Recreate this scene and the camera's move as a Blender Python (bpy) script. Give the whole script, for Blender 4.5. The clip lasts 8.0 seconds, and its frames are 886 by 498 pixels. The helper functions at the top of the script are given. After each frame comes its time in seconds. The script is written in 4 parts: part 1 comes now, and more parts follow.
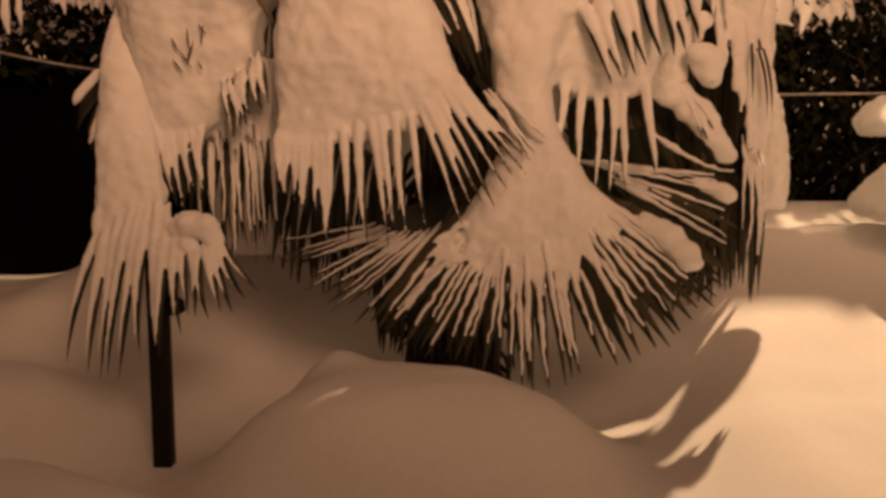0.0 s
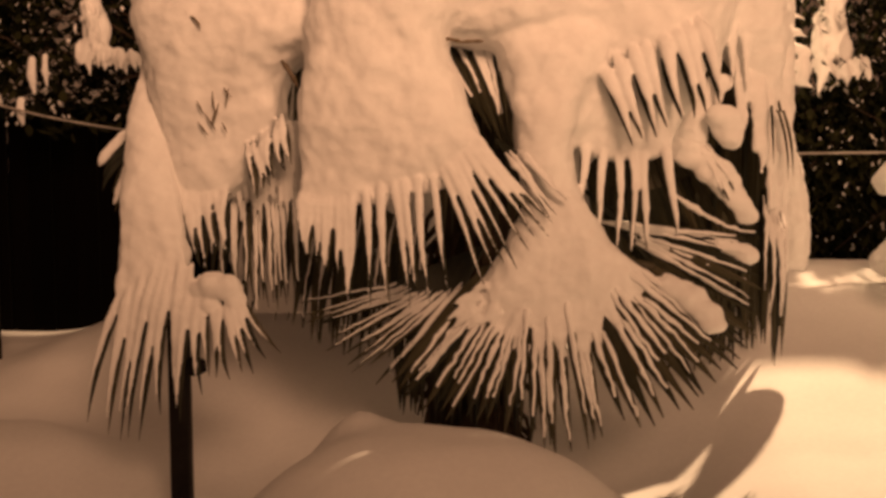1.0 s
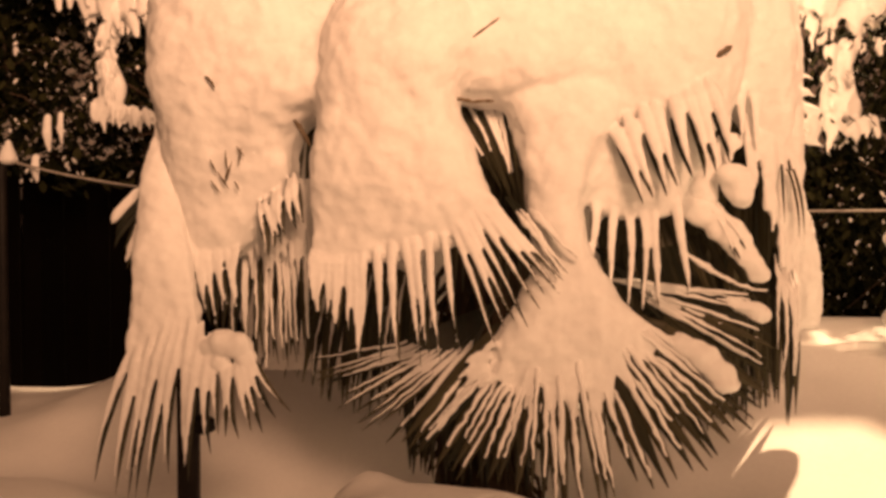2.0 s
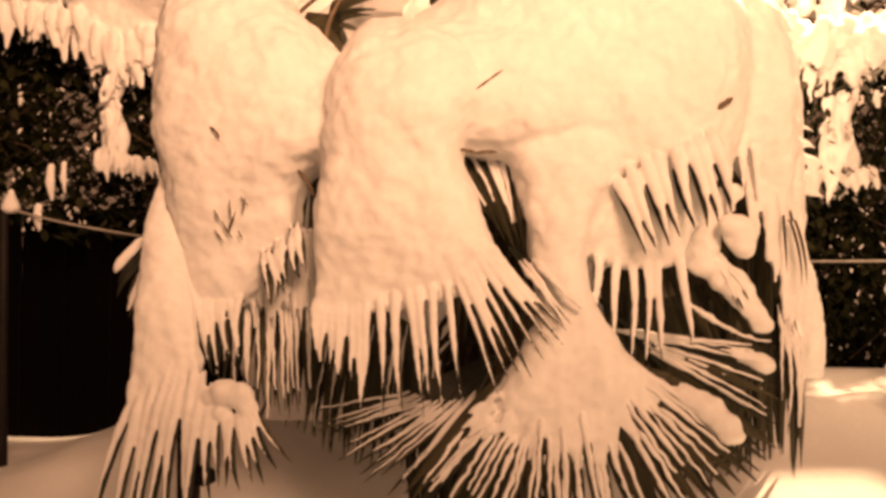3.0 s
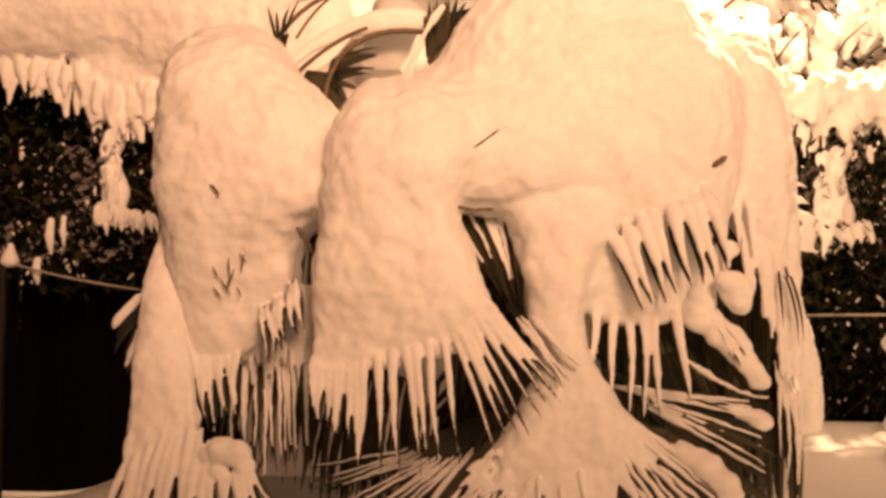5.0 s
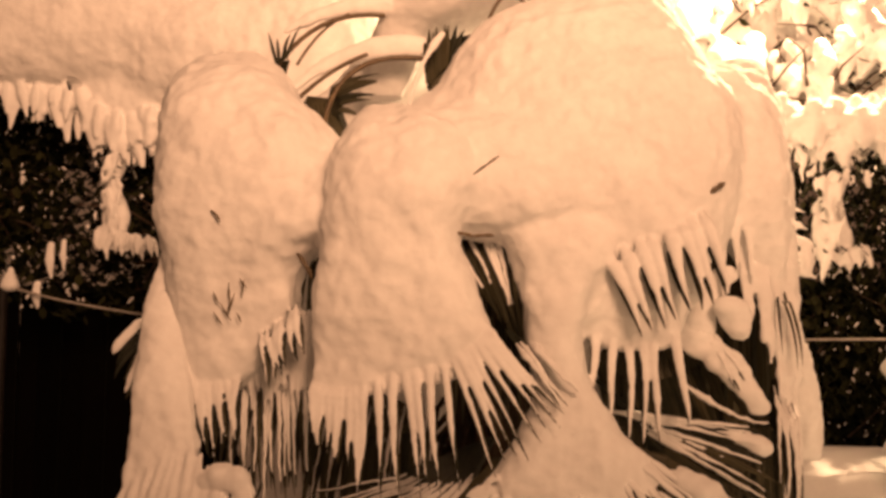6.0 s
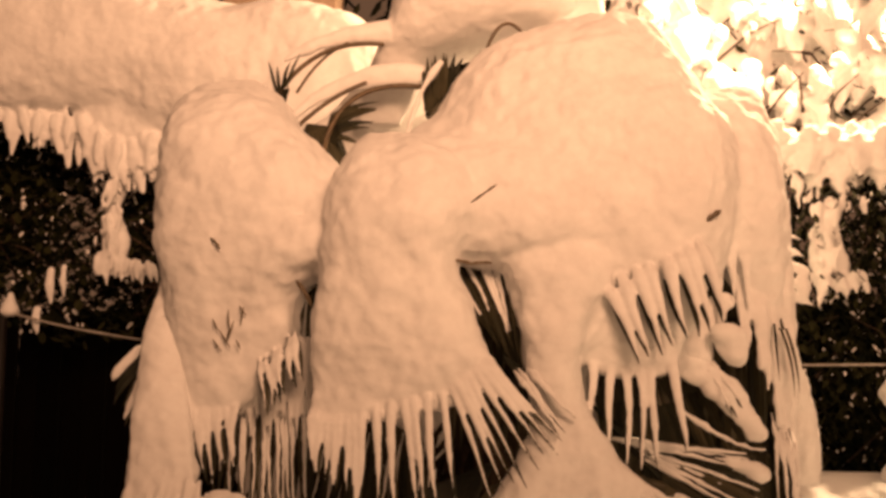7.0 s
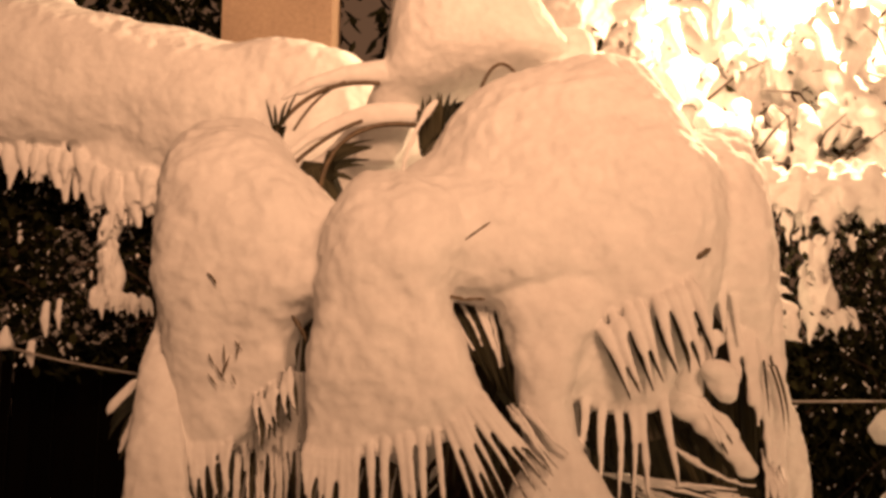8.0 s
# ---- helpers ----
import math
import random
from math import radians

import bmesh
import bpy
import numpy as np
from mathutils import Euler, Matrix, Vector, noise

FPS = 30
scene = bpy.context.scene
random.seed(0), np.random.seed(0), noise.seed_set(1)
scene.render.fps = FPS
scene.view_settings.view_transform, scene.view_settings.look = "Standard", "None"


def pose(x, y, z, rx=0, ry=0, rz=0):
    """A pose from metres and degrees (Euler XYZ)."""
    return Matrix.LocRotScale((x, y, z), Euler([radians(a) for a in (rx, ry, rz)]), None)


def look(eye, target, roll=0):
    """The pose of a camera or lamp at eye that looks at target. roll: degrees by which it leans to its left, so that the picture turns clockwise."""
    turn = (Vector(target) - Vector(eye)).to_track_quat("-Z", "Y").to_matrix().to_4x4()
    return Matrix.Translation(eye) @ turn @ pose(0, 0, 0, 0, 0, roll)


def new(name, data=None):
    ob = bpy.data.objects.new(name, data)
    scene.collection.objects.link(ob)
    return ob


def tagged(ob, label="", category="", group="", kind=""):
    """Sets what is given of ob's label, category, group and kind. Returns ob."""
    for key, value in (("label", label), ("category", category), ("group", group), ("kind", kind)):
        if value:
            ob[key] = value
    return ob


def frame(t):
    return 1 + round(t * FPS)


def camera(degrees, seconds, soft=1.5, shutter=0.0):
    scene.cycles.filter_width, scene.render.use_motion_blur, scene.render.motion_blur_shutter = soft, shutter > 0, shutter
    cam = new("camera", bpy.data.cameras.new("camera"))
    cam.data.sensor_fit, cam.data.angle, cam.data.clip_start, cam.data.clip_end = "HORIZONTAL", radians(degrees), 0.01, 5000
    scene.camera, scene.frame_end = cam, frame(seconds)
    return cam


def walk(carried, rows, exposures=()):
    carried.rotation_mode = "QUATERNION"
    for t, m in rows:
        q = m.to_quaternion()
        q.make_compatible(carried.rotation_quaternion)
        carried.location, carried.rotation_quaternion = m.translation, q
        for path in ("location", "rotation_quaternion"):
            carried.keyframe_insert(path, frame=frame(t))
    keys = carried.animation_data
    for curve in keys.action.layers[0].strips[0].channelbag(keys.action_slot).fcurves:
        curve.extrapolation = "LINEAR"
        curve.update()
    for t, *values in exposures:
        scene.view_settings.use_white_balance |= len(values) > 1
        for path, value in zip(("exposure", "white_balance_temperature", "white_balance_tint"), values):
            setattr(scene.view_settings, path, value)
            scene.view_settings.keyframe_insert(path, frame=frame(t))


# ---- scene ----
cam = camera(48.0, 8.0, soft=3.3)
PATH = [
    (0, (0.142, -0.238, 1.446), (0.035, 1.741, 1.175), -0.1),
    (0.5, (0.128, -0.237, 1.458), (0.01, 1.747, 1.237), -0.1),
    (1, (0.12, -0.238, 1.471), (-0.015, 1.751, 1.304), -0.1),
    (1.5, (0.121, -0.237, 1.479), (-0.034, 1.754, 1.365), -0.1),
    (3, (0.103, -0.239, 1.483), (-0.048, 1.755, 1.524), 0.1),
    (3.5, (0.105, -0.243, 1.491), (-0.046, 1.75, 1.562), 0.0),
    (4, (0.105, -0.249, 1.495), (-0.044, 1.743, 1.592), 0.1),
    (4.5, (0.105, -0.251, 1.501), (-0.043, 1.74, 1.618), 0.1),
    (6, (0.103, -0.266, 1.517), (-0.041, 1.721, 1.698), 0.1),
    (6.5, (0.103, -0.27, 1.523), (-0.042, 1.715, 1.725), 0.1),
    (7, (0.107, -0.286, 1.53), (-0.035, 1.696, 1.755), 0.1),
    (7.5, (0.112, -0.302, 1.532), (-0.028, 1.677, 1.787), 0.2),
    (8, (0.107, -0.326, 1.532), (-0.021, 1.649, 1.825), 0.3),
]
EXPOSURES = [(0, -0.48), (0.5, -0.32), (1, -0.07), (1.5, 0.22), (3, 0.57), (3.5, 0.53), (4.5, 0.36), (6, 0.04), (7, -0.06), (8, -0.22)]
walk(cam, [(t, look(eye, target, roll)) for t, eye, target, roll in PATH], EXPOSURES)

# ---- light: snow-clouded night sky, a house lamp behind the viewer, a garden lamp behind the palm ----
world = bpy.data.worlds.new("night_sky")
scene.world = world
world.use_nodes = True
world.node_tree.nodes["Background"].inputs[0].default_value = (1.0, 0.49, 0.26, 1)
world.node_tree.nodes["Background"].inputs[1].default_value = 0.145

house_light = new("house_light", bpy.data.lights.new("house_light", "AREA"))
house_light.data.energy, house_light.data.color = 94, (1.0, 0.51, 0.275)
house_light.data.shape, house_light.data.size = "DISK", 2.0
house_light.matrix_world = look((1.5, -2.5, 4.3), (-0.1, 2.8, 3.8))
house_light.data.spread = radians(68)

LAMP = (1.9, 4.5, 3.9)
garden_light = new("garden_light", bpy.data.lights.new("garden_light", "POINT"))
garden_light.data.energy, garden_light.data.color, garden_light.data.shadow_soft_size = 880, (1.0, 0.60, 0.32), 0.045
garden_light.location = LAMP


# ---- materials ----
def material(name, rough=0.6, metal=0.0):
    m = bpy.data.materials.new(name)
    m.use_nodes = True
    nodes, links = m.node_tree.nodes, m.node_tree.links
    shader = nodes["Principled BSDF"]
    shader.inputs["Roughness"].default_value, shader.inputs["Metallic"].default_value = rough, metal
    return m, nodes, links, shader


def mottled(name, dark, light, scale, rough=0.6, bump=0.3, fine=60, stretch=(1, 1, 1), island=False, pieces=False, metal=0.0, depth=0.01, gloss=0.5):
    """Two scales of noise between two colours, with relief; the pieces of one mesh or alike objects may differ in tone."""
    m, nodes, links, shader = material(name, rough, metal)
    shader.inputs["Specular IOR Level"].default_value = gloss
    coords, mapping = nodes.new("ShaderNodeTexCoord"), nodes.new("ShaderNodeMapping")
    mapping.inputs["Scale"].default_value = stretch
    links.new(coords.outputs["Object"], mapping.inputs[0])
    broad, grain = nodes.new("ShaderNodeTexNoise"), nodes.new("ShaderNodeTexNoise")
    broad.inputs["Scale"].default_value, grain.inputs["Scale"].default_value = scale, fine
    broad.inputs["Detail"].default_value, grain.inputs["Detail"].default_value = 4, 5
    for n in (broad, grain):
        links.new(mapping.outputs[0], n.inputs["Vector"])
    blend = nodes.new("ShaderNodeMix")
    blend.inputs[0].default_value = 0.45
    links.new(broad.outputs[0], blend.inputs[2])
    links.new(grain.outputs[0], blend.inputs[3])
    value = blend.outputs[0]
    if island or pieces:
        pick = nodes.new("ShaderNodeNewGeometry" if island else "ShaderNodeObjectInfo")
        vary = nodes.new("ShaderNodeMix")
        vary.inputs[0].default_value = 0.5
        links.new(value, vary.inputs[2])
        links.new(pick.outputs["Random Per Island" if island else "Random"], vary.inputs[3])
        value = vary.outputs[0]
    ramp = nodes.new("ShaderNodeValToRGB")
    ramp.color_ramp.elements[0].position, ramp.color_ramp.elements[1].position = 0.3, 0.7
    ramp.color_ramp.elements[0].color, ramp.color_ramp.elements[1].color = (*dark, 1), (*light, 1)
    links.new(value, ramp.inputs[0])
    links.new(ramp.outputs[0], shader.inputs["Base Color"])
    relief = nodes.new("ShaderNodeBump")
    relief.inputs["Strength"].default_value, relief.inputs["Distance"].default_value = bump, depth
    links.new(blend.outputs[0], relief.inputs["Height"])
    links.new(relief.outputs[0], shader.inputs["Normal"])
    return m


SNOW = mottled("packed_snow", (0.78, 0.77, 0.76), (0.91, 0.91, 0.90), 7, 0.75, 0.42, 34, depth=0.014)
GROUND_SNOW = mottled("ground_snow", (0.80, 0.80, 0.80), (0.89, 0.89, 0.88), 3, 0.8, 0.15, 60)
LEAF = mottled("palm_leaf", (0.012, 0.014, 0.007), (0.06, 0.054, 0.030), 9, 0.5, 0.4, 90, (1, 1, 0.2), pieces=True, gloss=0.3)
STALK = mottled("palm_stalk", (0.05, 0.035, 0.018), (0.16, 0.11, 0.055), 12, 0.5, 0.3, 80)
FIBRE = mottled("palm_fibre", (0.010, 0.007, 0.005), (0.06, 0.042, 0.028), 14, 0.9, 0.9, 70, (1, 1, 0.25), gloss=0.1)
HEDGE_LEAF = mottled("hedge_leaf", (0.004, 0.006, 0.003), (0.034, 0.035, 0.015), 8, 0.6, 0.2, 60, island=True, gloss=0.05)
TWIG = mottled("bare_twig", (0.03, 0.018, 0.012), (0.09, 0.055, 0.035), 20, 0.8, 0.4, 90)
# darker than stained wood: the shade at the fence is put into the colour
BOARD = mottled("fence_board_shaded", (0.001, 0.0007, 0.0005), (0.0035, 0.0024, 0.0017), 5, 0.75, 0.5, 50, (4, 4, 0.5), pieces=True, gloss=0.03)
POST = mottled("black_post", (0.006, 0.005, 0.005), (0.02, 0.016, 0.014), 10, 0.55, 0.3, 70, gloss=0.12)
ROPE = mottled("pale_rope", (0.22, 0.2, 0.18), (0.5, 0.47, 0.43), 30, 0.9, 0.5, 160)
WALL = mottled("rendered_wall", (0.24, 0.17, 0.12), (0.42, 0.31, 0.22), 2, 0.85, 0.3, 40)
METAL = mottled("lantern_metal", (0.02, 0.02, 0.02), (0.05, 0.05, 0.05), 20, 0.45, 0.2, 80, metal=0.8)
BULB, _n, _l, _s = material("lit_bulb")
_s.inputs["Emission Color"].default_value, _s.inputs["Emission Strength"].default_value = (1.0, 0.68, 0.38, 1), 60


# ---- mesh helpers ----
class Solid:
    """Closed bodies gathered into one mesh."""

    def __init__(self):
        self.verts, self.faces = [], []

    def rings(self, rings):
        """Skin over closed rings that run round the way they follow, with both ends capped."""
        base, n = len(self.verts), len(rings[0])
        for ring in rings:
            self.verts += [tuple(v) for v in ring]
        for i in range(len(rings) - 1):
            for j in range(n):
                a, b = base + i * n + j, base + i * n + (j + 1) % n
                self.faces.append((a, a + n, b + n, b))
        for i, flip in ((0, False), (len(rings) - 1, True)):
            self.verts.append(tuple(sum((Vector(v) for v in rings[i]), Vector()) / n))
            c = len(self.verts) - 1
            for j in range(n):
                a, b = base + i * n + j, base + i * n + (j + 1) % n
                self.faces.append((c, b, a) if flip else (c, a, b))

    def tube(self, points, radii, flat=1.0, seg=8, face=(0, -1, 0)):
        points = [Vector(p) for p in points]
        rings, n = [], len(points)
        for i, p in enumerate(points):
            along = (points[min(i + 1, n - 1)] - points[max(i - 1, 0)]).normalized()
            side = along.cross(Vector(face))
            side = (side if side.length > 0.05 else along.cross(Vector((0.3, 0.2, 1)))).normalized()
            out = side.cross(along)
            ring = [p + radii[i] * (math.cos(a) * side + flat * math.sin(a) * out) for a in (2 * math.pi * k / seg for k in range(seg))]
            rings.append(ring)
        tip, tail = (points[-1] - points[-2]).normalized(), (points[0] - points[1]).normalized()
        first = [points[0] + tail * radii[0] * 0.7 + (v - points[0]) * 0.6 for v in rings[0]]
        last = [points[-1] + tip * radii[-1] * 0.7 + (v - points[-1]) * 0.6 for v in rings[-1]]
        self.rings([first] + rings + [last])

    def ball(self, centre, rx, ry, rz, seg=12):
        rings = []
        for k in range(1, 8):
            b = math.pi * k / 8
            rings.append([(centre[0] + rx * math.sin(b) * math.cos(a), centre[1] + ry * math.sin(b) * math.sin(a), centre[2] + rz * math.cos(b)) for a in (2 * math.pi * j / seg for j in range(seg))])
        self.rings(rings)

    def lobe(self, rows, seg=28, square=0.8):
        """A heap built from level slices, top to bottom: its two sides, its depth, its height and its half thickness."""
        rows, fine = np.array(rows, float), []
        for i in range(len(rows) - 1):
            p0, p1, p2, p3 = rows[max(i - 1, 0)], rows[i], rows[i + 1], rows[min(i + 2, len(rows) - 1)]
            for u in (0, 0.25, 0.5, 0.75):
                fine.append(0.5 * (2 * p1 + (p2 - p0) * u + (2 * p0 - 5 * p1 + 4 * p2 - p3) * u * u + (3 * p1 - p0 - 3 * p2 + p3) * u**3))
        fine.append(rows[-1])
        power = lambda v: math.copysign(abs(v) ** square, v)
        rings = []
        for xl, xr, y, z, d in fine:
            c, h = (xl + xr) / 2, max(abs(xr - xl) / 2, 0.004)
            rings.append([(c + h * power(math.cos(a)), y + max(d, 0.004) * power(math.sin(a)), z) for a in (2 * math.pi * k / seg for k in range(seg))])
        self.rings(rings)


def part(name, solid, mat, parent=None, label="", smooth=True):
    data = bpy.data.meshes.new(name)
    data.from_pydata(solid.verts, [], solid.faces)
    data.materials.append(mat)
    data.polygons.foreach_set("use_smooth", [smooth] * len(data.polygons))
    ob = new(name, data)
    ob.parent = parent
    return tagged(ob, label)


CLOUDS = bpy.data.textures.new("lumps", "CLOUDS")
CLOUDS.noise_scale, CLOUDS.noise_depth = 0.13, 2
CRUMBS = bpy.data.textures.new("crumbs", "CLOUDS")
CRUMBS.noise_scale, CRUMBS.noise_depth = 0.045, 1


def snow(name, solid, parent=None, label="", voxel=0.0065, rounds=3, lumps=0.032, mat=None):
    """Lying snow: the bodies grown together, softened and made uneven."""
    ob = part(name, solid, mat or SNOW, parent, label)
    melt = ob.modifiers.new("melt", "REMESH")
    melt.mode, melt.voxel_size, melt.use_smooth_shade = "VOXEL", voxel, True
    soft = ob.modifiers.new("soft", "SMOOTH")
    soft.factor, soft.iterations = 0.5, rounds
    if lumps:
        for texture, share in ((CLOUDS, 1.0), (CRUMBS, 0.42)):
            uneven = ob.modifiers.new("uneven", "DISPLACE")
            uneven.texture, uneven.strength, uneven.mid_level, uneven.texture_coords = texture, lumps * share, 0.5, "GLOBAL"
    return ob


def merged(solid, fingers, voxel, rounds, lumps):
    """The bodies of a thick snow layer grown together and softened, with the thinner fingers laid on afterwards."""
    soft = snow("melting", solid, voxel=voxel, rounds=rounds, lumps=lumps)
    bpy.context.view_layer.update()
    body = bpy.data.meshes.new_from_object(soft.evaluated_get(bpy.context.evaluated_depsgraph_get()))
    out, first = Solid(), soft.data
    out.verts = [tuple(v.co) for v in body.vertices]
    out.faces = [tuple(f.vertices) for f in body.polygons]
    bpy.data.objects.remove(soft)
    for mesh in (body, first):
        bpy.data.meshes.remove(mesh)
    n = len(out.verts)
    out.verts += fingers.verts
    out.faces += [tuple(i + n for i in f) for f in fingers.faces]
    return out


def arc(three, u):
    """A point on the curve through three points, at u from 0 to 1."""
    a, m, b = (Vector(p) for p in three)
    return a * (2 * (u - 0.5) * (u - 1)) - m * (4 * u * (u - 1)) + b * (2 * u * (u - 0.5))


def bend(a, c, b, steps):
    return [Vector(a) * (1 - u) ** 2 + Vector(c) * 2 * u * (1 - u) + Vector(b) * u * u for u in (k / steps for k in range(steps + 1))]


rng = random.Random(7)


def leaflet(points, width, parent, name="leaflet", mat=None):
    """One folded, tapering segment of a palm leaf."""
    s, n = Solid(), len(points)
    rings = []
    for i, p in enumerate(points):
        u = i / (n - 1)
        along = (points[min(i + 1, n - 1)] - points[max(i - 1, 0)]).normalized()
        side = along.cross(Vector((0, -1, 0.2)))
        side = (side if side.length > 0.05 else Vector((1, 0, 0))).normalized()
        out = side.cross(along)
        w = width / 2 * min(1.0, 0.75 + 0.7 * u) * max(0.06, 1 - u**2.2)
        rings.append([p + side * w - out * w * 0.35, p + out * w * 0.3, p - side * w - out * w * 0.35, p - out * w * 0.05])
    s.rings(rings)
    return part(name, s, mat or LEAF, parent, smooth=False)


def strip(line, wide, leaf, onto=None, crust=1.0):
    """One knobbly finger of snow lying on a leaf segment, loose or grown onto a thicker layer."""
    fine, radii = [], []
    for j in range(len(line) - 1):
        for u in (0.0, 0.5):
            fine.append(line[j].lerp(line[j + 1], u))
            radii.append((wide[j] * (1 - u) + wide[j + 1] * u) * rng.uniform(0.93, 1.07))
    s = Solid()
    s.tube(fine + [line[-1]], radii + [wide[-1]], flat=0.85, seg=10)
    for n, v in enumerate(s.verts):
        p = Vector(v)
        rough = crust if onto is None else 0.4
        s.verts[n] = tuple(p + rough * (0.0035 * Vector(noise.noise_vector(p * 45)) + 0.002 * Vector(noise.noise_vector(p * 110))))
    if onto is None:
        part("snow_cover", s, SNOW, leaf)
        return
    n = len(onto.verts)
    onto.verts += s.verts
    onto.faces += [tuple(i + n for i in f) for f in s.faces]


def fan(palm, hub, roots, tips, n, width, cover=False, thick=(0.016, 0.006), reach=0.93, bow=0.03, jitter=0.012, skip=0.0, stalk=None, early=0.25, swell=False, into=None, stagger=0.0, wobble=0.0022, root=1.5, sharp=0.9, grow=True, fingers=None, crust=1.0):
    """A fan leaf: stalk and pleated web as one mesh, its free segments as parts, and the snow on the segments into cover."""
    s, hub = Solid(), Vector(hub)
    lines = []
    for i in range(n):
        u = (i + 0.5 + rng.uniform(-0.22, 0.22)) / n
        a, b = arc(roots, u), arc(tips, u)
        a += (b - a) * rng.uniform(-stagger, stagger)
        b += Vector((rng.uniform(-1, 1), rng.uniform(-1, 1), rng.uniform(-1.6, 1.6))) * jitter
        lines.append((a, b))
    if stalk:
        path = bend(stalk, (Vector(stalk) + hub) / 2 + Vector((0, -0.05, 0.14)), hub, 8)
        s.tube(path, [0.014] * 9, seg=6)
    onto = fingers or (FINGERS if into and grow and thick[0] > 0.0125 else None)
    grown = onto is not None
    for a, b in lines:
        s.tube([hub + Vector((0, 0.05, 0)), (hub + a) / 2 + Vector((0, 0.04, 0)), a + Vector((0, 0.03, 0))], [0.005, width * 0.3, width * 0.45], flat=0.25, seg=6)
    leaf = part("leaf", s, LEAF, palm)
    for a, b in lines:
        way = b - a
        c = a + way * 0.5 + Vector((rng.uniform(-1, 1) * 0.016, -bow, 0.25 * bow))
        points = bend(a, c, b, 6)
        covered = cover and rng.random() >= skip
        back = Vector((0, thick[0] * 0.7 if covered else 0, 0))
        leaflet([p + back for p in points], width * rng.uniform(0.85, 1.15), leaf)
        if covered and into and not grown:
            into.tube([a - way * 0.25 + Vector((0, 0.02, 0)), a + way * 0.02, a + way * 0.26], [thick[0] * root, thick[0] * root * 0.8, thick[0] * root * 0.4], flat=0.8)
        if covered:
            end = min(1.0, reach * rng.uniform(0.94 if grown else 0.84, 1.05))
            deep = (0.014 + 0.05 * early) if grown else 0.03 + 0.09 * early
            line = [a - way * early + Vector((0, deep, 0)), a - way * early * 0.45 + Vector((0, deep * 0.5, 0))] + bend(a, c, b, 9)
            k = max(5, round(9 * end) + 3)
            size = rng.uniform(0.75, 1.1)
            wide = [size * (thick[0] + (thick[1] - thick[0]) * (j / (k - 1)) ** sharp) * (1 - 0.5 * (j / (k - 1)) ** 3) * (1 + rng.uniform(-0.14, 0.14) * (0.3 if grown else 1)) for j in range(k)]
            if swell:
                wide = [w * min(1.0, 0.55 + 1.1 * j / (k - 1)) for j, w in enumerate(wide)]
            wide[0] *= 0.3
            wide[1] *= 0.65
            phase, across = rng.uniform(0, 6.28), way.cross(Vector((0, 1, 0))).normalized()
            line = [p + across * wobble * math.sin(phase + 0.9 * j) * j / k + Vector((0, (-0.35 * thick[0] if grown else 0.016 * max(0.0, 1 - j / 5) if into else 0) - 0.25 * thick[0], 0.003)) for j, p in enumerate(line[:k])]
            strip(line, wide, leaf, onto, crust)
    return leaf


# ---- ground: one sheet of drifted snow ----
def step(v, a, b):
    u = min(1.0, max(0.0, (v - a) / (b - a)))
    return u * u * (3 - 2 * u)


MOUNDS = [
    # x, y, height, spread along x, spread along y, flatness of the top
    (-0.08, 2.30, 0.36, 0.55, 0.46, 3.6),
    (-0.345, 2.60, 0.12, 0.13, 0.09, 2.0),
    (-1.55, 2.72, 0.24, 0.56, 0.36, 3.0),
    (-0.98, 1.72, 0.30, 0.55, 0.30, 3.0),
    (0.45, 2.62, 0.04, 0.30, 0.22, 2.0),
    (1.5, 4.15, 0.06, 0.32, 0.40, 3.0),
]


def ground_height(x, y):
    z = 0.40 + 0.18 * step(x, 0.4, 1.0) + 0.42 * step(y, 2.7, 4.1) - 0.2 * step(-x, 1.5, 2.2) * step(y, 3.2, 4.1)
    for mx, my, h, sx, sy, flat in MOUNDS:
        z += h * math.exp(-((((x - mx) / sx) ** 2 + ((y - my) / sy) ** 2) ** (flat / 2)))
    near = math.exp(-((x / 6) ** 2 + ((y - 2) / 6) ** 2))
    return z + near * 0.02 * noise.noise((x * 2.3, y * 2.3, 1.0)) + near * 0.008 * noise.noise((x * 7, y * 7, 4.0))


def build_ground():
    far = [7, 9, 12, 17, 25, 40, 70, 120, 250]
    xs = [-v for v in reversed(far)] + [-5 + 0.25 * k for k in range(9)] + [-2.96 + 0.04 * k for k in range(149)] + [3.0 + 0.25 * k for k in range(9)] + far
    ys = [-v for v in reversed(far)] + [-4 + 0.3 * k for k in range(16)] + [0.8 + 0.04 * k for k in range(93)] + [4.6 + 0.3 * k for k in range(8)] + far
    s = Solid()
    s.verts = [(x, y, ground_height(x, y)) for y in ys for x in xs]
    w = len(xs)
    s.faces = [(j * w + i, j * w + i + 1, (j + 1) * w + i + 1, (j + 1) * w + i) for j in range(len(ys) - 1) for i in range(w - 1)]
    tagged(part("ground", s, GROUND_SNOW), "deep drifted snow in soft mounds over the garden", "snow ground", kind="structure")


build_ground()


# ---- the palm ----
palm = tagged(new("palm_tree"), "fan palm bowed under thick snow, dark green drooping leaves", "palm tree")
palm.location = (0, 0, 0)


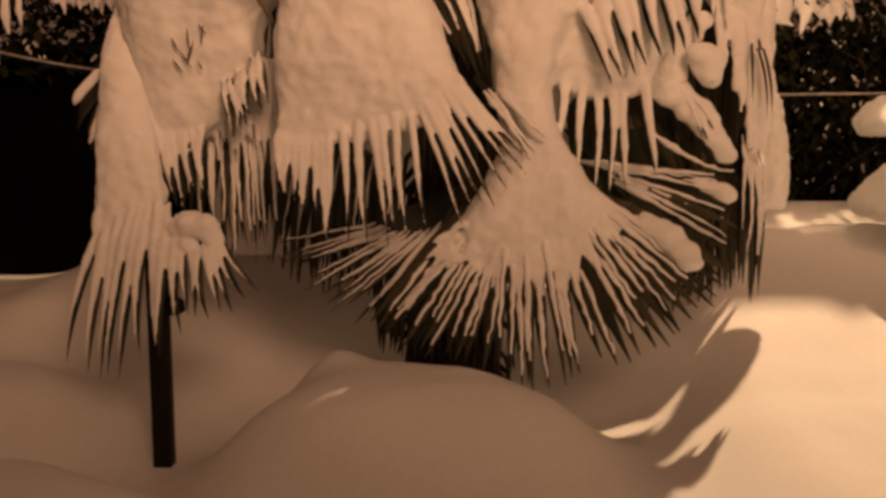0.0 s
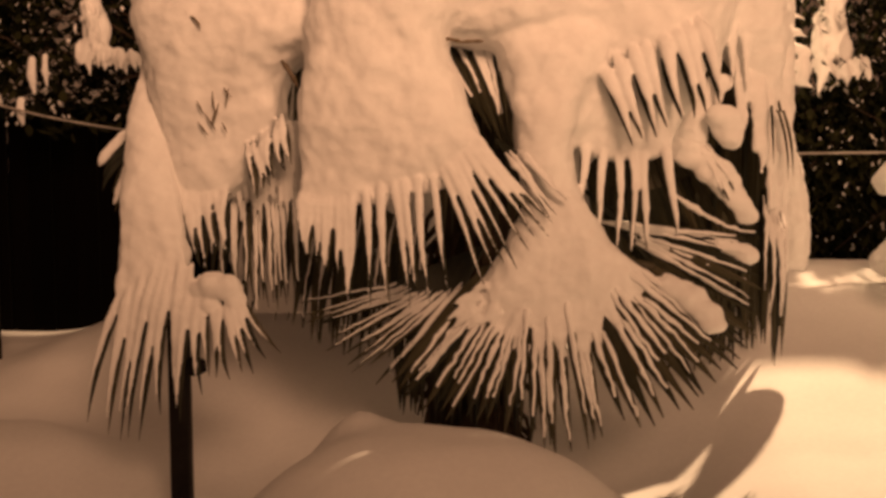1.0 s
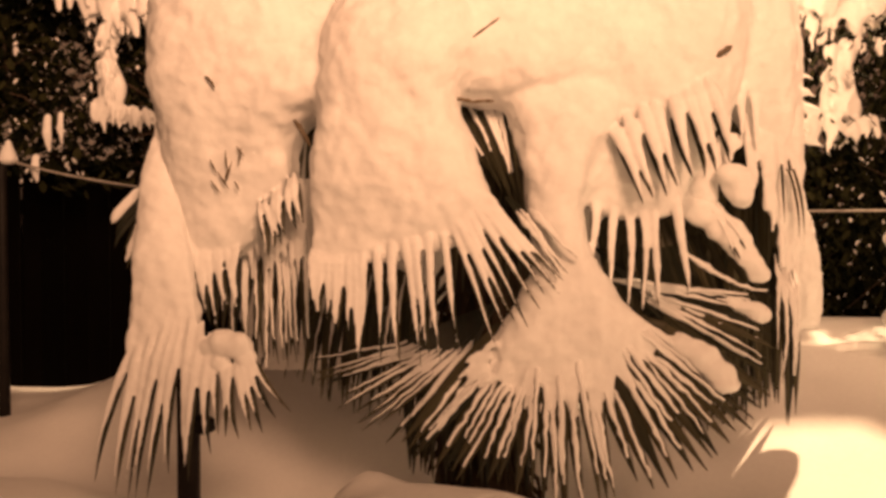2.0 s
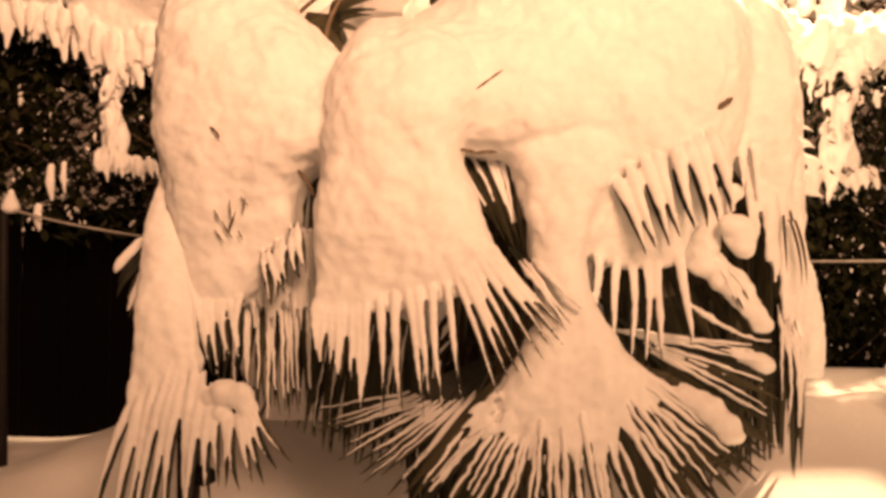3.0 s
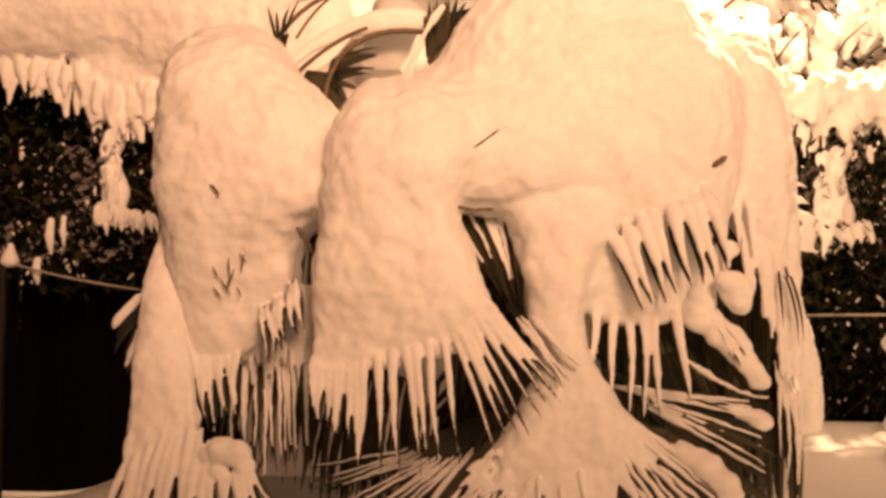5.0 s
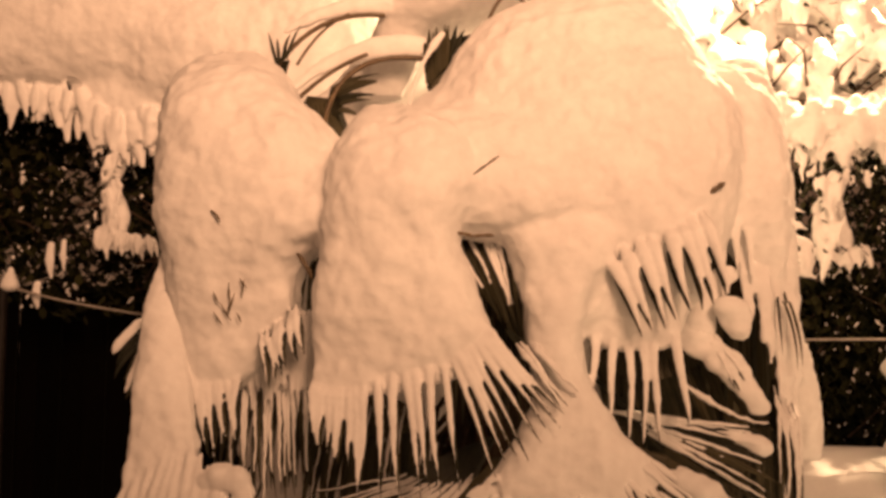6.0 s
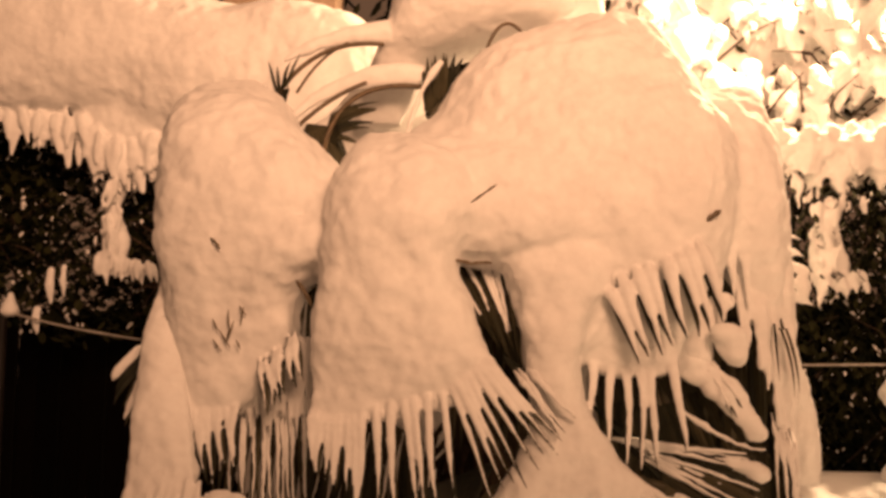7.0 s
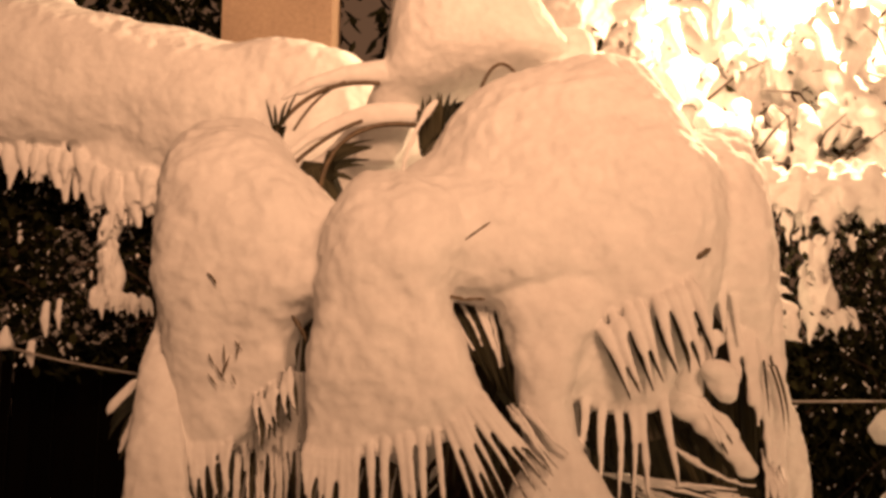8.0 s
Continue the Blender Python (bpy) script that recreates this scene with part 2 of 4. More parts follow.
def trunk():
    s = Solid()
    line = [(0.02, 2.98, 0.35), (0.0, 2.97, 0.6), (-0.01, 2.96, 0.9), (0.02, 2.97, 1.3), (0.04, 2.98, 1.75), (0.05, 3.0, 2.05)]
    s.tube(line, [0.17, 0.155, 0.14, 0.135, 0.12, 0.08], seg=18)
    for k in range(150):
        a, z = rng.uniform(0, 6.28), rng.uniform(0.6, 1.9)
        p = Vector((0.01 + 0.13 * math.cos(a), 2.97 + 0.13 * math.sin(a), z))
        q = p + Vector((0.05 * math.cos(a), 0.05 * math.sin(a), -0.05))
        s.tube([p, q, q + Vector((0.015 * math.cos(a), 0.015 * math.sin(a), -rng.uniform(0.05, 0.16)))], [0.012, 0.009, 0.003], seg=5, flat=0.5)
    part("trunk", s, FIBRE, palm, "shaggy dark fibrous trunk")


trunk()
CROWN = (0.05, 3.0, 2.05)

FINGERS = Solid()
base = Solid()    # the thick snow of the front of the crown

# left lobe
base.lobe([
    (-0.857, -0.737, 2.86, 2.44, 0.05), (-0.93, -0.649, 2.82, 2.383, 0.14), (-0.974, -0.567, 2.76, 2.268, 0.22), (-0.98, -0.427, 2.72, 2.121, 0.25), (-0.974, -0.409, 2.69, 1.974, 0.24),
    (-0.958, -0.424, 2.66, 1.851, 0.21), (-0.944, -0.502, 2.65, 1.773, 0.18), (-0.925, -0.551, 2.64, 1.697, 0.145), (-0.899, -0.558, 2.625, 1.614, 0.125), (-0.869, -0.58, 2.61, 1.53, 0.1), (-0.844, -0.652, 2.6, 1.431, 0.075), (-0.812, -0.708, 2.595, 1.349, 0.04)], square=0.7)
base.lobe([(-0.679, -0.541, 2.7, 1.616, 0.03), (-0.699, -0.508, 2.68, 1.531, 0.045), (-0.733, -0.5, 2.68, 1.429, 0.035), (-0.732, -0.507, 2.68, 1.363, 0.014)])
base.lobe([(-0.674, -0.336, 2.64, 1.93, 0.18), (-0.705, -0.351, 2.63, 1.837, 0.19), (-0.713, -0.485, 2.63, 1.766, 0.165), (-0.711, -0.53, 2.625, 1.688, 0.135), (-0.709, -0.525, 2.615, 1.63, 0.115), (-0.70, -0.55, 2.61, 1.56, 0.09), (-0.69, -0.60, 2.61, 1.50, 0.05)], square=0.7)
# the hollows between the lobes, filled
base.lobe([(-0.509, -0.346, 2.7, 2.118, 0.08), (-0.59, -0.253, 2.64, 2.021, 0.14), (-0.615, -0.233, 2.63, 1.908, 0.15), (-0.612, -0.28, 2.63, 1.85, 0.13), (-0.60, -0.37, 2.64, 1.80, 0.09), (-0.59, -0.45, 2.64, 1.765, 0.04)])
base.lobe([(-0.164, 0.111, 2.76, 2.271, 0.1), (-0.261, 0.261, 2.7, 2.153, 0.2), (-0.274, 0.357, 2.67, 2.029, 0.22), (-0.254, 0.371, 2.65, 1.917, 0.2), (-0.137, 0.338, 2.65, 1.85, 0.16), (-0.022, 0.306, 2.66, 1.801, 0.1)], square=0.7)
base.lobe([(0.666, 0.91, 2.98, 2.414, 0.08), (0.58, 0.909, 2.92, 2.293, 0.18), (0.57, 0.903, 2.88, 2.154, 0.2), (0.582, 0.884, 2.86, 2.003, 0.18), (0.611, 0.821, 2.84, 1.874, 0.12)], square=0.7)
fan(palm, (-0.665, 2.6, 1.657), ((-0.624, 2.505, 1.493), (-0.56, 2.505, 1.533), (-0.495, 2.505, 1.588)), ((-0.602, 2.49, 1.375), (-0.541, 2.49, 1.427), (-0.472, 2.49, 1.49)), 6, 0.03, True, (0.0145, 0.005), reach=1.0, early=0.4, into=base, wobble=0.001, sharp=0.75, jitter=0.006, bow=0.01)
fan(palm, (-0.756, 2.64, 1.53), ((-0.845, 2.57, 1.445), (-0.78, 2.55, 1.385), (-0.68, 2.55, 1.395)), ((-0.86, 2.55, 1.314), (-0.751, 2.53, 1.191), (-0.66, 2.54, 1.271)), 10, 0.02, True, (0.0135, 0.005), reach=0.95, early=0.4, into=base)
fan(palm, (-0.803, 2.68, 1.531), ((-0.892, 2.65, 1.447), (-0.848, 2.64, 1.347), (-0.755, 2.64, 1.331)), ((-0.887, 2.62, 1.331), (-0.841, 2.62, 1.232), (-0.747, 2.62, 1.159)), 12, 0.022)
fan(palm, (-0.641, 2.72, 1.531), ((-0.73, 2.67, 1.371), (-0.619, 2.67, 1.376), (-0.512, 2.67, 1.405)), ((-0.734, 2.66, 1.163), (-0.606, 2.66, 1.056), (-0.488, 2.66, 1.107)), 13, 0.02, True, (0.0085, 0.0055), skip=0.25, early=0.2)
fan(palm, (-0.635, 2.84, 1.568), ((-0.809, 2.82, 1.373), (-0.665, 2.82, 1.339), (-0.522, 2.82, 1.392)), ((-0.855, 2.8, 1.164), (-0.676, 2.8, 1.043), (-0.499, 2.8, 1.08)), 14, 0.03)

for k in range(9):
    u = (k + rng.uniform(-0.25, 0.25)) / 8
    top = arc(((-0.858, 2.56, 1.66), (-0.705, 2.52, 1.665), (-0.565, 2.545, 1.682)), u)
    low = arc(((-0.839, 2.575, 1.399), (-0.751, 2.57, 1.351), (-0.653, 2.575, 1.432)), u)
    base.tube(bend(top, top.lerp(low, 0.5) + Vector((rng.uniform(-0.015, 0.015), -0.012, 0)), low, 6), [0.008, 0.016, 0.019, 0.018, 0.018, 0.015, 0.009], flat=0.8)

for k in range(11):
    x = -0.67 + 0.0195 * k
    FINGERS.tube([(x - 0.012, 2.655, 1.60), (x, 2.628, 1.50), (x + rng.uniform(-0.006, 0.006), 2.62, 1.42), (x + 0.003, 2.63, rng.uniform(1.30, 1.37))], [0.008, 0.011, 0.012 * rng.uniform(0.7, 1.1), 0.004], flat=0.8)

# middle lobe
base.lobe([
    (-0.309, -0.16, 2.62, 2.203, 0.05), (-0.361, -0.092, 2.6, 2.164, 0.12), (-0.407, -0.01, 2.58, 2.081, 0.18), (-0.429, 0.018, 2.55, 1.962, 0.2), (-0.44, -0.03, 2.53, 1.862, 0.18), (-0.444, -0.055, 2.51, 1.78, 0.155),
    (-0.456, -0.012, 2.49, 1.684, 0.125), (-0.461, 0.03, 2.47, 1.574, 0.095), (-0.463, 0.06, 2.452, 1.481, 0.055), (-0.46, -0.02, 2.44, 1.419, 0.03), (-0.455, -0.15, 2.433, 1.367, 0.012)], square=0.7)
fan(palm, (-0.267, 2.5, 1.606), ((-0.451, 2.43, 1.374), (-0.378, 2.42, 1.359), (-0.294, 2.42, 1.367)), ((-0.454, 2.41, 1.268), (-0.386, 2.4, 1.187), (-0.29, 2.4, 1.098)), 9, 0.022, True, (0.018, 0.0045), reach=1.0, early=0.4, into=base, sharp=0.75, bow=0.015)
fan(palm, (-0.203, 2.5, 1.606), ((-0.278, 2.42, 1.382), (-0.179, 2.42, 1.413), (-0.072, 2.42, 1.428)), ((-0.261, 2.38, 1.086), (-0.146, 2.37, 1.104), (-0.032, 2.37, 1.135)), 6, 0.022, True, (0.022, 0.0045), reach=1.0, early=0.35, into=base, sharp=0.7, bow=0.015)
fan(palm, (-0.109, 2.5, 1.622), ((-0.072, 2.42, 1.443), (0, 2.42, 1.489), (0.045, 2.43, 1.534)), ((0.022, 2.38, 1.159), (0.153, 2.4, 1.229), (0.24, 2.42, 1.347)), 8, 0.024, True, (0.019, 0.0045), reach=1.0, early=0.35, into=base, sharp=0.75, bow=0.015)
fan(palm, (0.078, 2.5, 1.543), ((0.116, 2.46, 1.466), (0.147, 2.46, 1.474), (0.17, 2.46, 1.489)), ((0.214, 2.44, 1.3), (0.244, 2.44, 1.338), (0.265, 2.44, 1.376)), 3, 0.015, True, (0.013, 0.005), reach=1.0)

# right lobe, the strand below it and the snow on the low fan
base.lobe([
    (0.389, 0.502, 2.9, 2.648, 0.05), (0.276, 0.547, 2.9, 2.617, 0.13), (0.096, 0.603, 2.88, 2.557, 0.2), (-0.049, 0.648, 2.86, 2.455, 0.26), (-0.117, 0.713, 2.84, 2.335, 0.29), (-0.151, 0.786, 2.82, 2.219, 0.31),
    (-0.085, 0.785, 2.8, 2.067, 0.3), (0.042, 0.765, 2.77, 1.938, 0.27), (0.098, 0.733, 2.74, 1.829, 0.22), (0.12, 0.69, 2.72, 1.75, 0.17), (0.162, 0.585, 2.71, 1.68, 0.115), (0.213, 0.466, 2.71, 1.622, 0.06)], square=0.7)
base.lobe([(0.218, 0.686, 2.69, 1.805, 0.14), (0.226, 0.664, 2.68, 1.728, 0.13), (0.234, 0.635, 2.675, 1.65, 0.12), (0.251, 0.6, 2.67, 1.588, 0.1), (0.3, 0.57, 2.65, 1.525, 0.06), (0.349, 0.538, 2.635, 1.485, 0.025)], square=0.6)
base.lobe([
    (0.043, 0.444, 2.72, 1.95, 0.14), (0.066, 0.419, 2.65, 1.825, 0.17), (0.098, 0.367, 2.62, 1.707, 0.15), (0.125, 0.303, 2.58, 1.593, 0.125), (0.128, 0.295, 2.57, 1.465, 0.1), (0.156, 0.325, 2.56, 1.371, 0.09), (0.116, 0.388, 2.54, 1.277, 0.08),
    (0.08, 0.462, 2.522, 1.202, 0.06), (0.054, 0.494, 2.512, 1.141, 0.045), (0.069, 0.459, 2.505, 1.081, 0.03), (0.123, 0.382, 2.5, 1.028, 0.014)], square=0.7)
base.lobe([(0.178, 0.386, 2.65, 1.804, 0.12), (0.186, 0.393, 2.642, 1.725, 0.12), (0.202, 0.391, 2.635, 1.656, 0.11), (0.226, 0.381, 2.63, 1.595, 0.09), (0.259, 0.353, 2.62, 1.549, 0.05)], square=0.7)
fan(palm, (0.48, 2.62, 1.906), ((0.356, 2.525, 1.701), (0.515, 2.525, 1.777), (0.653, 2.525, 1.829)), ((0.427, 2.505, 1.511), (0.567, 2.505, 1.578), (0.698, 2.505, 1.649)), 8, 0.034, True, (0.028, 0.007), reach=1.0, early=0.3, into=base, sharp=0.8, jitter=0.006, bow=0.012)
fan(palm, (0.454, 2.72, 1.676), ((0.322, 2.625, 1.582), (0.437, 2.625, 1.518), (0.563, 2.625, 1.573)), ((0.303, 2.6, 1.342), (0.434, 2.6, 1.235), (0.606, 2.6, 1.284)), 6, 0.034, True, (0.021, 0.0085), reach=1.0, early=0.35, into=base, jitter=0.008, bow=0.01)
fan(palm, (0.275, 2.5, 1.246), ((0.315, 2.49, 1.107), (0.407, 2.49, 1.139), (0.461, 2.51, 1.223)), ((0.412, 2.46, 0.746), (0.648, 2.46, 0.856), (0.781, 2.5, 0.991)), 14, 0.05, True, (0.0102, 0.0066), reach=0.82, grow=False, crust=1.8, skip=0.04, jitter=0.014, wobble=0.0025, swell=True, early=0.2, stalk=CROWN, into=base, stagger=0.26, root=1.6)
fan(palm, (0.252, 2.49, 1.247), ((0.16, 2.49, 1.075), (0.238, 2.48, 1.045), (0.323, 2.49, 1.084)), ((0.139, 2.46, 0.746), (0.264, 2.46, 0.683), (0.404, 2.46, 0.741)), 9, 0.04, True, (0.0115, 0.0068), reach=0.88, grow=False, crust=1.5, wobble=0.0025, swell=True, early=0.2, into=base, stagger=0.26, root=1.6)
fan(palm, (0.19, 2.5, 1.223), ((0.002, 2.53, 1.125), (0.097, 2.51, 1.112), (0.16, 2.5, 1.066)), ((-0.22, 2.5, 0.887), (-0.108, 2.49, 0.784), (0.123, 2.47, 0.735)), 13, 0.046, True, (0.0098, 0.0062), reach=0.82, grow=False, crust=1.8, skip=0.04, jitter=0.014, wobble=0.0025, swell=True, early=0.2, into=base, stagger=0.26, root=1.6)
fan(palm, (0.044, 2.7, 1.231), ((-0.255, 2.66, 1.117), (-0.153, 2.64, 1.069), (-0.035, 2.62, 1.073)), ((-0.491, 2.62, 1.062), (-0.382, 2.6, 0.932), (-0.223, 2.58, 0.845)), 15, 0.024, True, (0.007, 0.003), reach=0.85, jitter=0.02)

# uneven clots of snow where the low fan spreads
for k in range(70):
    a, reach = rng.uniform(-2.75, -0.3), rng.uniform(0.14, 0.30)
    r = rng.uniform(0.008, 0.017)
    p = Vector((0.26 + 1.1 * reach * math.cos(a), 2.488, 1.235 + reach * math.sin(a)))
    FINGERS.tube([p, p + Vector((math.cos(a), 0, math.sin(a))) * r * 2, p + Vector((math.cos(a), 0, math.sin(a) - 0.1)) * r * 4], [r, r * 0.9, r * 0.4], flat=0.8)

# shoulder between the right lobe and the folded leaf
base.lobe([(0.66, 0.92, 2.92, 2.3, 0.1), (0.64, 0.94, 2.88, 2.18, 0.17), (0.68, 0.94, 2.85, 2.0, 0.16), (0.73, 0.94, 2.84, 1.86, 0.12), (0.79, 0.93, 2.84, 1.74, 0.07), (0.83, 0.91, 2.84, 1.63, 0.03)])
for k in range(6):
    x, back, low = 0.70 + 0.040 * k + rng.uniform(-0.01, 0.01), 0.11 * k / 5, rng.uniform(1.60, 1.84)
    FINGERS.tube([(x - 0.008, 2.74 + back, 2.16), (x + 0.004, 2.71 + back, 1.99), (x + 0.014, 2.70 + 0.8 * back, 0.5 * (1.99 + low)), (x + 0.022, 2.715 + 0.8 * back, low)], [0.012, 0.02, 0.018, 0.005], flat=0.7)

# tongues and knobs of snow on the leaves under the right lobe
for start, mid, stop, n, big, small in (
    ((0.607, 2.78, 1.548), (0.698, 2.74, 1.48), (0.821, 2.74, 1.322), 16, 0.052, 0.034),
    ((0.70, 2.74, 1.245), (0.76, 2.73, 1.24), (0.815, 2.72, 1.21), 6, 0.018, 0.027),
    ((0.653, 2.76, 1.547), (0.682, 2.76, 1.648), (0.728, 2.76, 1.706), 6, 0.04, 0.035),
    ((0.597, 2.78, 1.396), (0.704, 2.74, 1.295), (0.832, 2.72, 1.274), 22, 0.013, 0.011),
    ((0.518, 2.52, 1.144), (0.587, 2.47, 1.16), (0.667, 2.46, 1.048), 12, 0.034, 0.040),
    ((0.731, 2.7, 1.608), (0.737, 2.7, 1.585), (0.752, 2.71, 1.546), 9, 0.044, 0.034)):
    clump = Solid()
    for k, p in enumerate(bend(start, mid, stop, n)):
        r = (big + (small - big) * k / n) * rng.uniform(0.85, 1.12)
        clump.ball(p + Vector((rng.uniform(-0.2, 0.2), rng.uniform(-0.2, 0.2), rng.uniform(-0.2, 0.2))) * r, r * 1.15, r * 0.65, r * 0.85)
    snow("snow_clump", clump, palm, "lump of snow resting on a leaf", voxel=0.006, rounds=12, lumps=0.022)
snow("snow_blanket", merged(base, FINGERS, 0.009, 26, 0.025), palm, "thick smooth snow draped over the drooping leaves", voxel=0.005, rounds=3, lumps=0.006)

# dark leaves deeper in
fan(palm, (-0.50, 2.8, 1.95), ((-0.58, 2.76, 1.80), (-0.50, 2.75, 1.82), (-0.42, 2.76, 1.80)), ((-0.60, 2.72, 1.42), (-0.51, 2.70, 1.40), (-0.42, 2.71, 1.42)), 11, 0.026)
fan(palm, (0.521, 2.95, 1.641), ((0.356, 2.9, 1.462), (0.527, 2.88, 1.392), (0.755, 2.9, 1.497)), ((0.368, 2.86, 1.115), (0.587, 2.84, 1.086), (0.88, 2.86, 1.257)), 18, 0.032, stalk=CROWN)
fan(palm, (0.348, 2.8, 1.395), ((0.445, 2.77, 1.295), (0.526, 2.76, 1.246), (0.54, 2.74, 1.181)), ((0.804, 2.72, 1.267), (0.846, 2.7, 1.115), (0.795, 2.66, 0.96)), 12, 0.036, True, (0.009, 0.0045), reach=0.9, skip=0.35, crust=1.5)
fan(palm, (0.635, 2.8, 1.565), ((0.669, 2.76, 1.53), (0.685, 2.76, 1.514), (0.702, 2.76, 1.53)), ((0.741, 2.72, 1.357), (0.769, 2.72, 1.382), (0.785, 2.72, 1.415)), 4, 0.025, True, (0.009, 0.004))
fan(palm, (-0.06, 2.74, 1.93), ((-0.10, 2.68, 1.82), (-0.01, 2.66, 1.83), (0.07, 2.64, 1.81)), ((0.05, 2.60, 1.58), (0.10, 2.59, 1.52), (0.135, 2.58, 1.50)), 8, 0.036, True, (0.010, 0.006), reach=0.62, skip=0.3)
fan(palm, (0.10, 2.70, 1.86), ((0.085, 2.60, 1.77), (0.105, 2.59, 1.765), (0.12, 2.58, 1.755)), ((0.115, 2.55, 1.52), (0.13, 2.54, 1.50), (0.14, 2.54, 1.52)), 3, 0.014)
fan(palm, (0.005, 2.86, 1.851), ((-0.118, 2.84, 1.708), (0.023, 2.84, 1.672), (0.18, 2.84, 1.707)), ((-0.098, 2.8, 1.29), (0.04, 2.8, 1.256), (0.211, 2.8, 1.326)), 16, 0.034)
fan(palm, (-0.377, 2.8, 1.393), ((-0.509, 2.76, 1.256), (-0.333, 2.74, 1.225), (-0.128, 2.74, 1.26)), ((-0.534, 2.72, 0.989), (-0.36, 2.7, 0.912), (-0.158, 2.7, 0.931)), 16, 0.035, True, (0.006, 0.003), skip=0.5)
fan(palm, (-0.067, 2.85, 1.096), ((-0.242, 2.82, 1.01), (-0.066, 2.82, 0.922), (0.146, 2.82, 0.923)), ((-0.243, 2.8, 0.726), (-0.065, 2.8, 0.674), (0.147, 2.8, 0.658)), 16, 0.034)

# far right leaf, folded down
edge = Solid()
edge.lobe([
    (0.778, 0.859, 3.05, 2.434, 0.05), (0.737, 0.908, 3.05, 2.395, 0.1), (0.737, 0.967, 3.02, 2.266, 0.15), (0.76, 0.982, 2.98, 2.038, 0.16), (0.802, 0.984, 2.94, 1.852, 0.13),
    (0.856, 0.982, 2.92, 1.673, 0.09), (0.893, 0.975, 2.9, 1.532, 0.05), (0.912, 0.971, 2.88, 1.393, 0.03), (0.917, 0.967, 2.86, 1.257, 0.015)])
lump = Solid()
lump.lobe([(0.991, 1.031, 3.1, 1.609, 0.03), (1.014, 1.089, 3.22, 1.498, 0.06), (1.025, 1.14, 3.3, 1.341, 0.08), (1.025, 1.163, 3.32, 1.203, 0.08), (1.04, 1.166, 3.32, 1.128, 0.05), (1.074, 1.151, 3.32, 1.102, 0.02)])
snow("snow_clump", lump, palm, "rounded lump of snow hanging behind the folded leaf")
for k in range(11):
    u = k / 10
    top = arc(((0.745, 2.84, 2.015), (0.847, 2.86, 2.07), (0.949, 2.9, 1.988)), u)
    low = arc(((0.776, 2.78, 1.733), (0.849, 2.76, 1.464), (0.934, 2.8, 1.262)), u) + Vector((rng.uniform(-0.012, 0.012), 0, rng.uniform(-0.10, 0.06)))
    edge.tube(bend(top, top.lerp(low, 0.5) + Vector((0, -0.03, 0)), low, 7), [r * rng.uniform(0.8, 1.2) for r in (0.014, 0.02, 0.023, 0.022, 0.02, 0.016, 0.011, 0.005)], flat=0.8)
fan(palm, (0.893, 2.84, 1.395), ((0.856, 2.78, 1.263), (0.89, 2.76, 1.231), (0.938, 2.78, 1.247)), ((0.857, 2.77, 0.998), (0.905, 2.76, 0.889), (0.941, 2.77, 0.934)), 10, 0.022)
fan(palm, (0.9, 2.8, 1.497), ((0.868, 2.76, 1.331), (0.898, 2.74, 1.266), (0.936, 2.76, 1.298)), ((0.872, 2.74, 1.069), (0.895, 2.73, 1.005), (0.934, 2.74, 1.037)), 6, 0.016, True, (0.010, 0.003))
fan(palm, (0.90, 2.80, 1.76), ((0.875, 2.765, 1.66), (0.90, 2.76, 1.63), (0.93, 2.765, 1.64)), ((0.885, 2.735, 1.52), (0.915, 2.73, 1.44), (0.942, 2.735, 1.47)), 3, 0.010)
for k in range(5):
    drop = Vector((0.006 * k, 0, -0.052 * k))
    edge.tube([Vector((0.976, 2.97, 1.941)) + drop, Vector((1.011, 2.97, 1.933)) + drop, Vector((1.034, 2.97, 1.919)) + drop], [0.02, 0.016, 0.008])
edge.ball((1.028, 2.97, 1.761), 0.025, 0.03, 0.055)
snow("snow_cover", edge, palm, "snow frozen over the leaf folded down at the crown's edge")

# leaf hanging at the far left, with its spread tips
side, SIDE_FINGERS = Solid(), Solid()
side.lobe([
    (-0.958, -0.927, 2.66, 1.802, 0.03), (-0.976, -0.88, 2.62, 1.663, 0.045), (-0.979, -0.845, 2.56, 1.497, 0.055), (-0.981, -0.804, 2.52, 1.337, 0.055), (-0.983, -0.767, 2.48, 1.197, 0.045), (-0.974, -0.776, 2.46, 1.121, 0.025), (-0.953, -0.801, 2.455, 1.075, 0.012)], square=0.95)
for k in range(6):
    u = k / 5
    top, low = arc(((-0.943, 2.64, 1.766), (-0.915, 2.6, 1.696), (-0.897, 2.6, 1.629)), u), arc(((-0.962, 2.43, 1.094), (-0.868, 2.42, 1.073), (-0.766, 2.43, 1.111)), u)
    side.tube(bend(top, top.lerp(low, 0.5) + Vector((0, -0.02, 0.0)), low, 8), [0.012, 0.016, 0.018, 0.02, 0.02, 0.019, 0.018, 0.016, 0.012], flat=0.8)
for p, r in (((-0.734, 2.43, 1.124), 0.035), ((-0.694, 2.42, 1.147), 0.042), ((-0.647, 2.41, 1.142), 0.038), ((-0.622, 2.41, 1.103), 0.03), ((-0.706, 2.42, 1.09), 0.032)):
    side.ball(p, r, r * 0.8, r * 0.85)
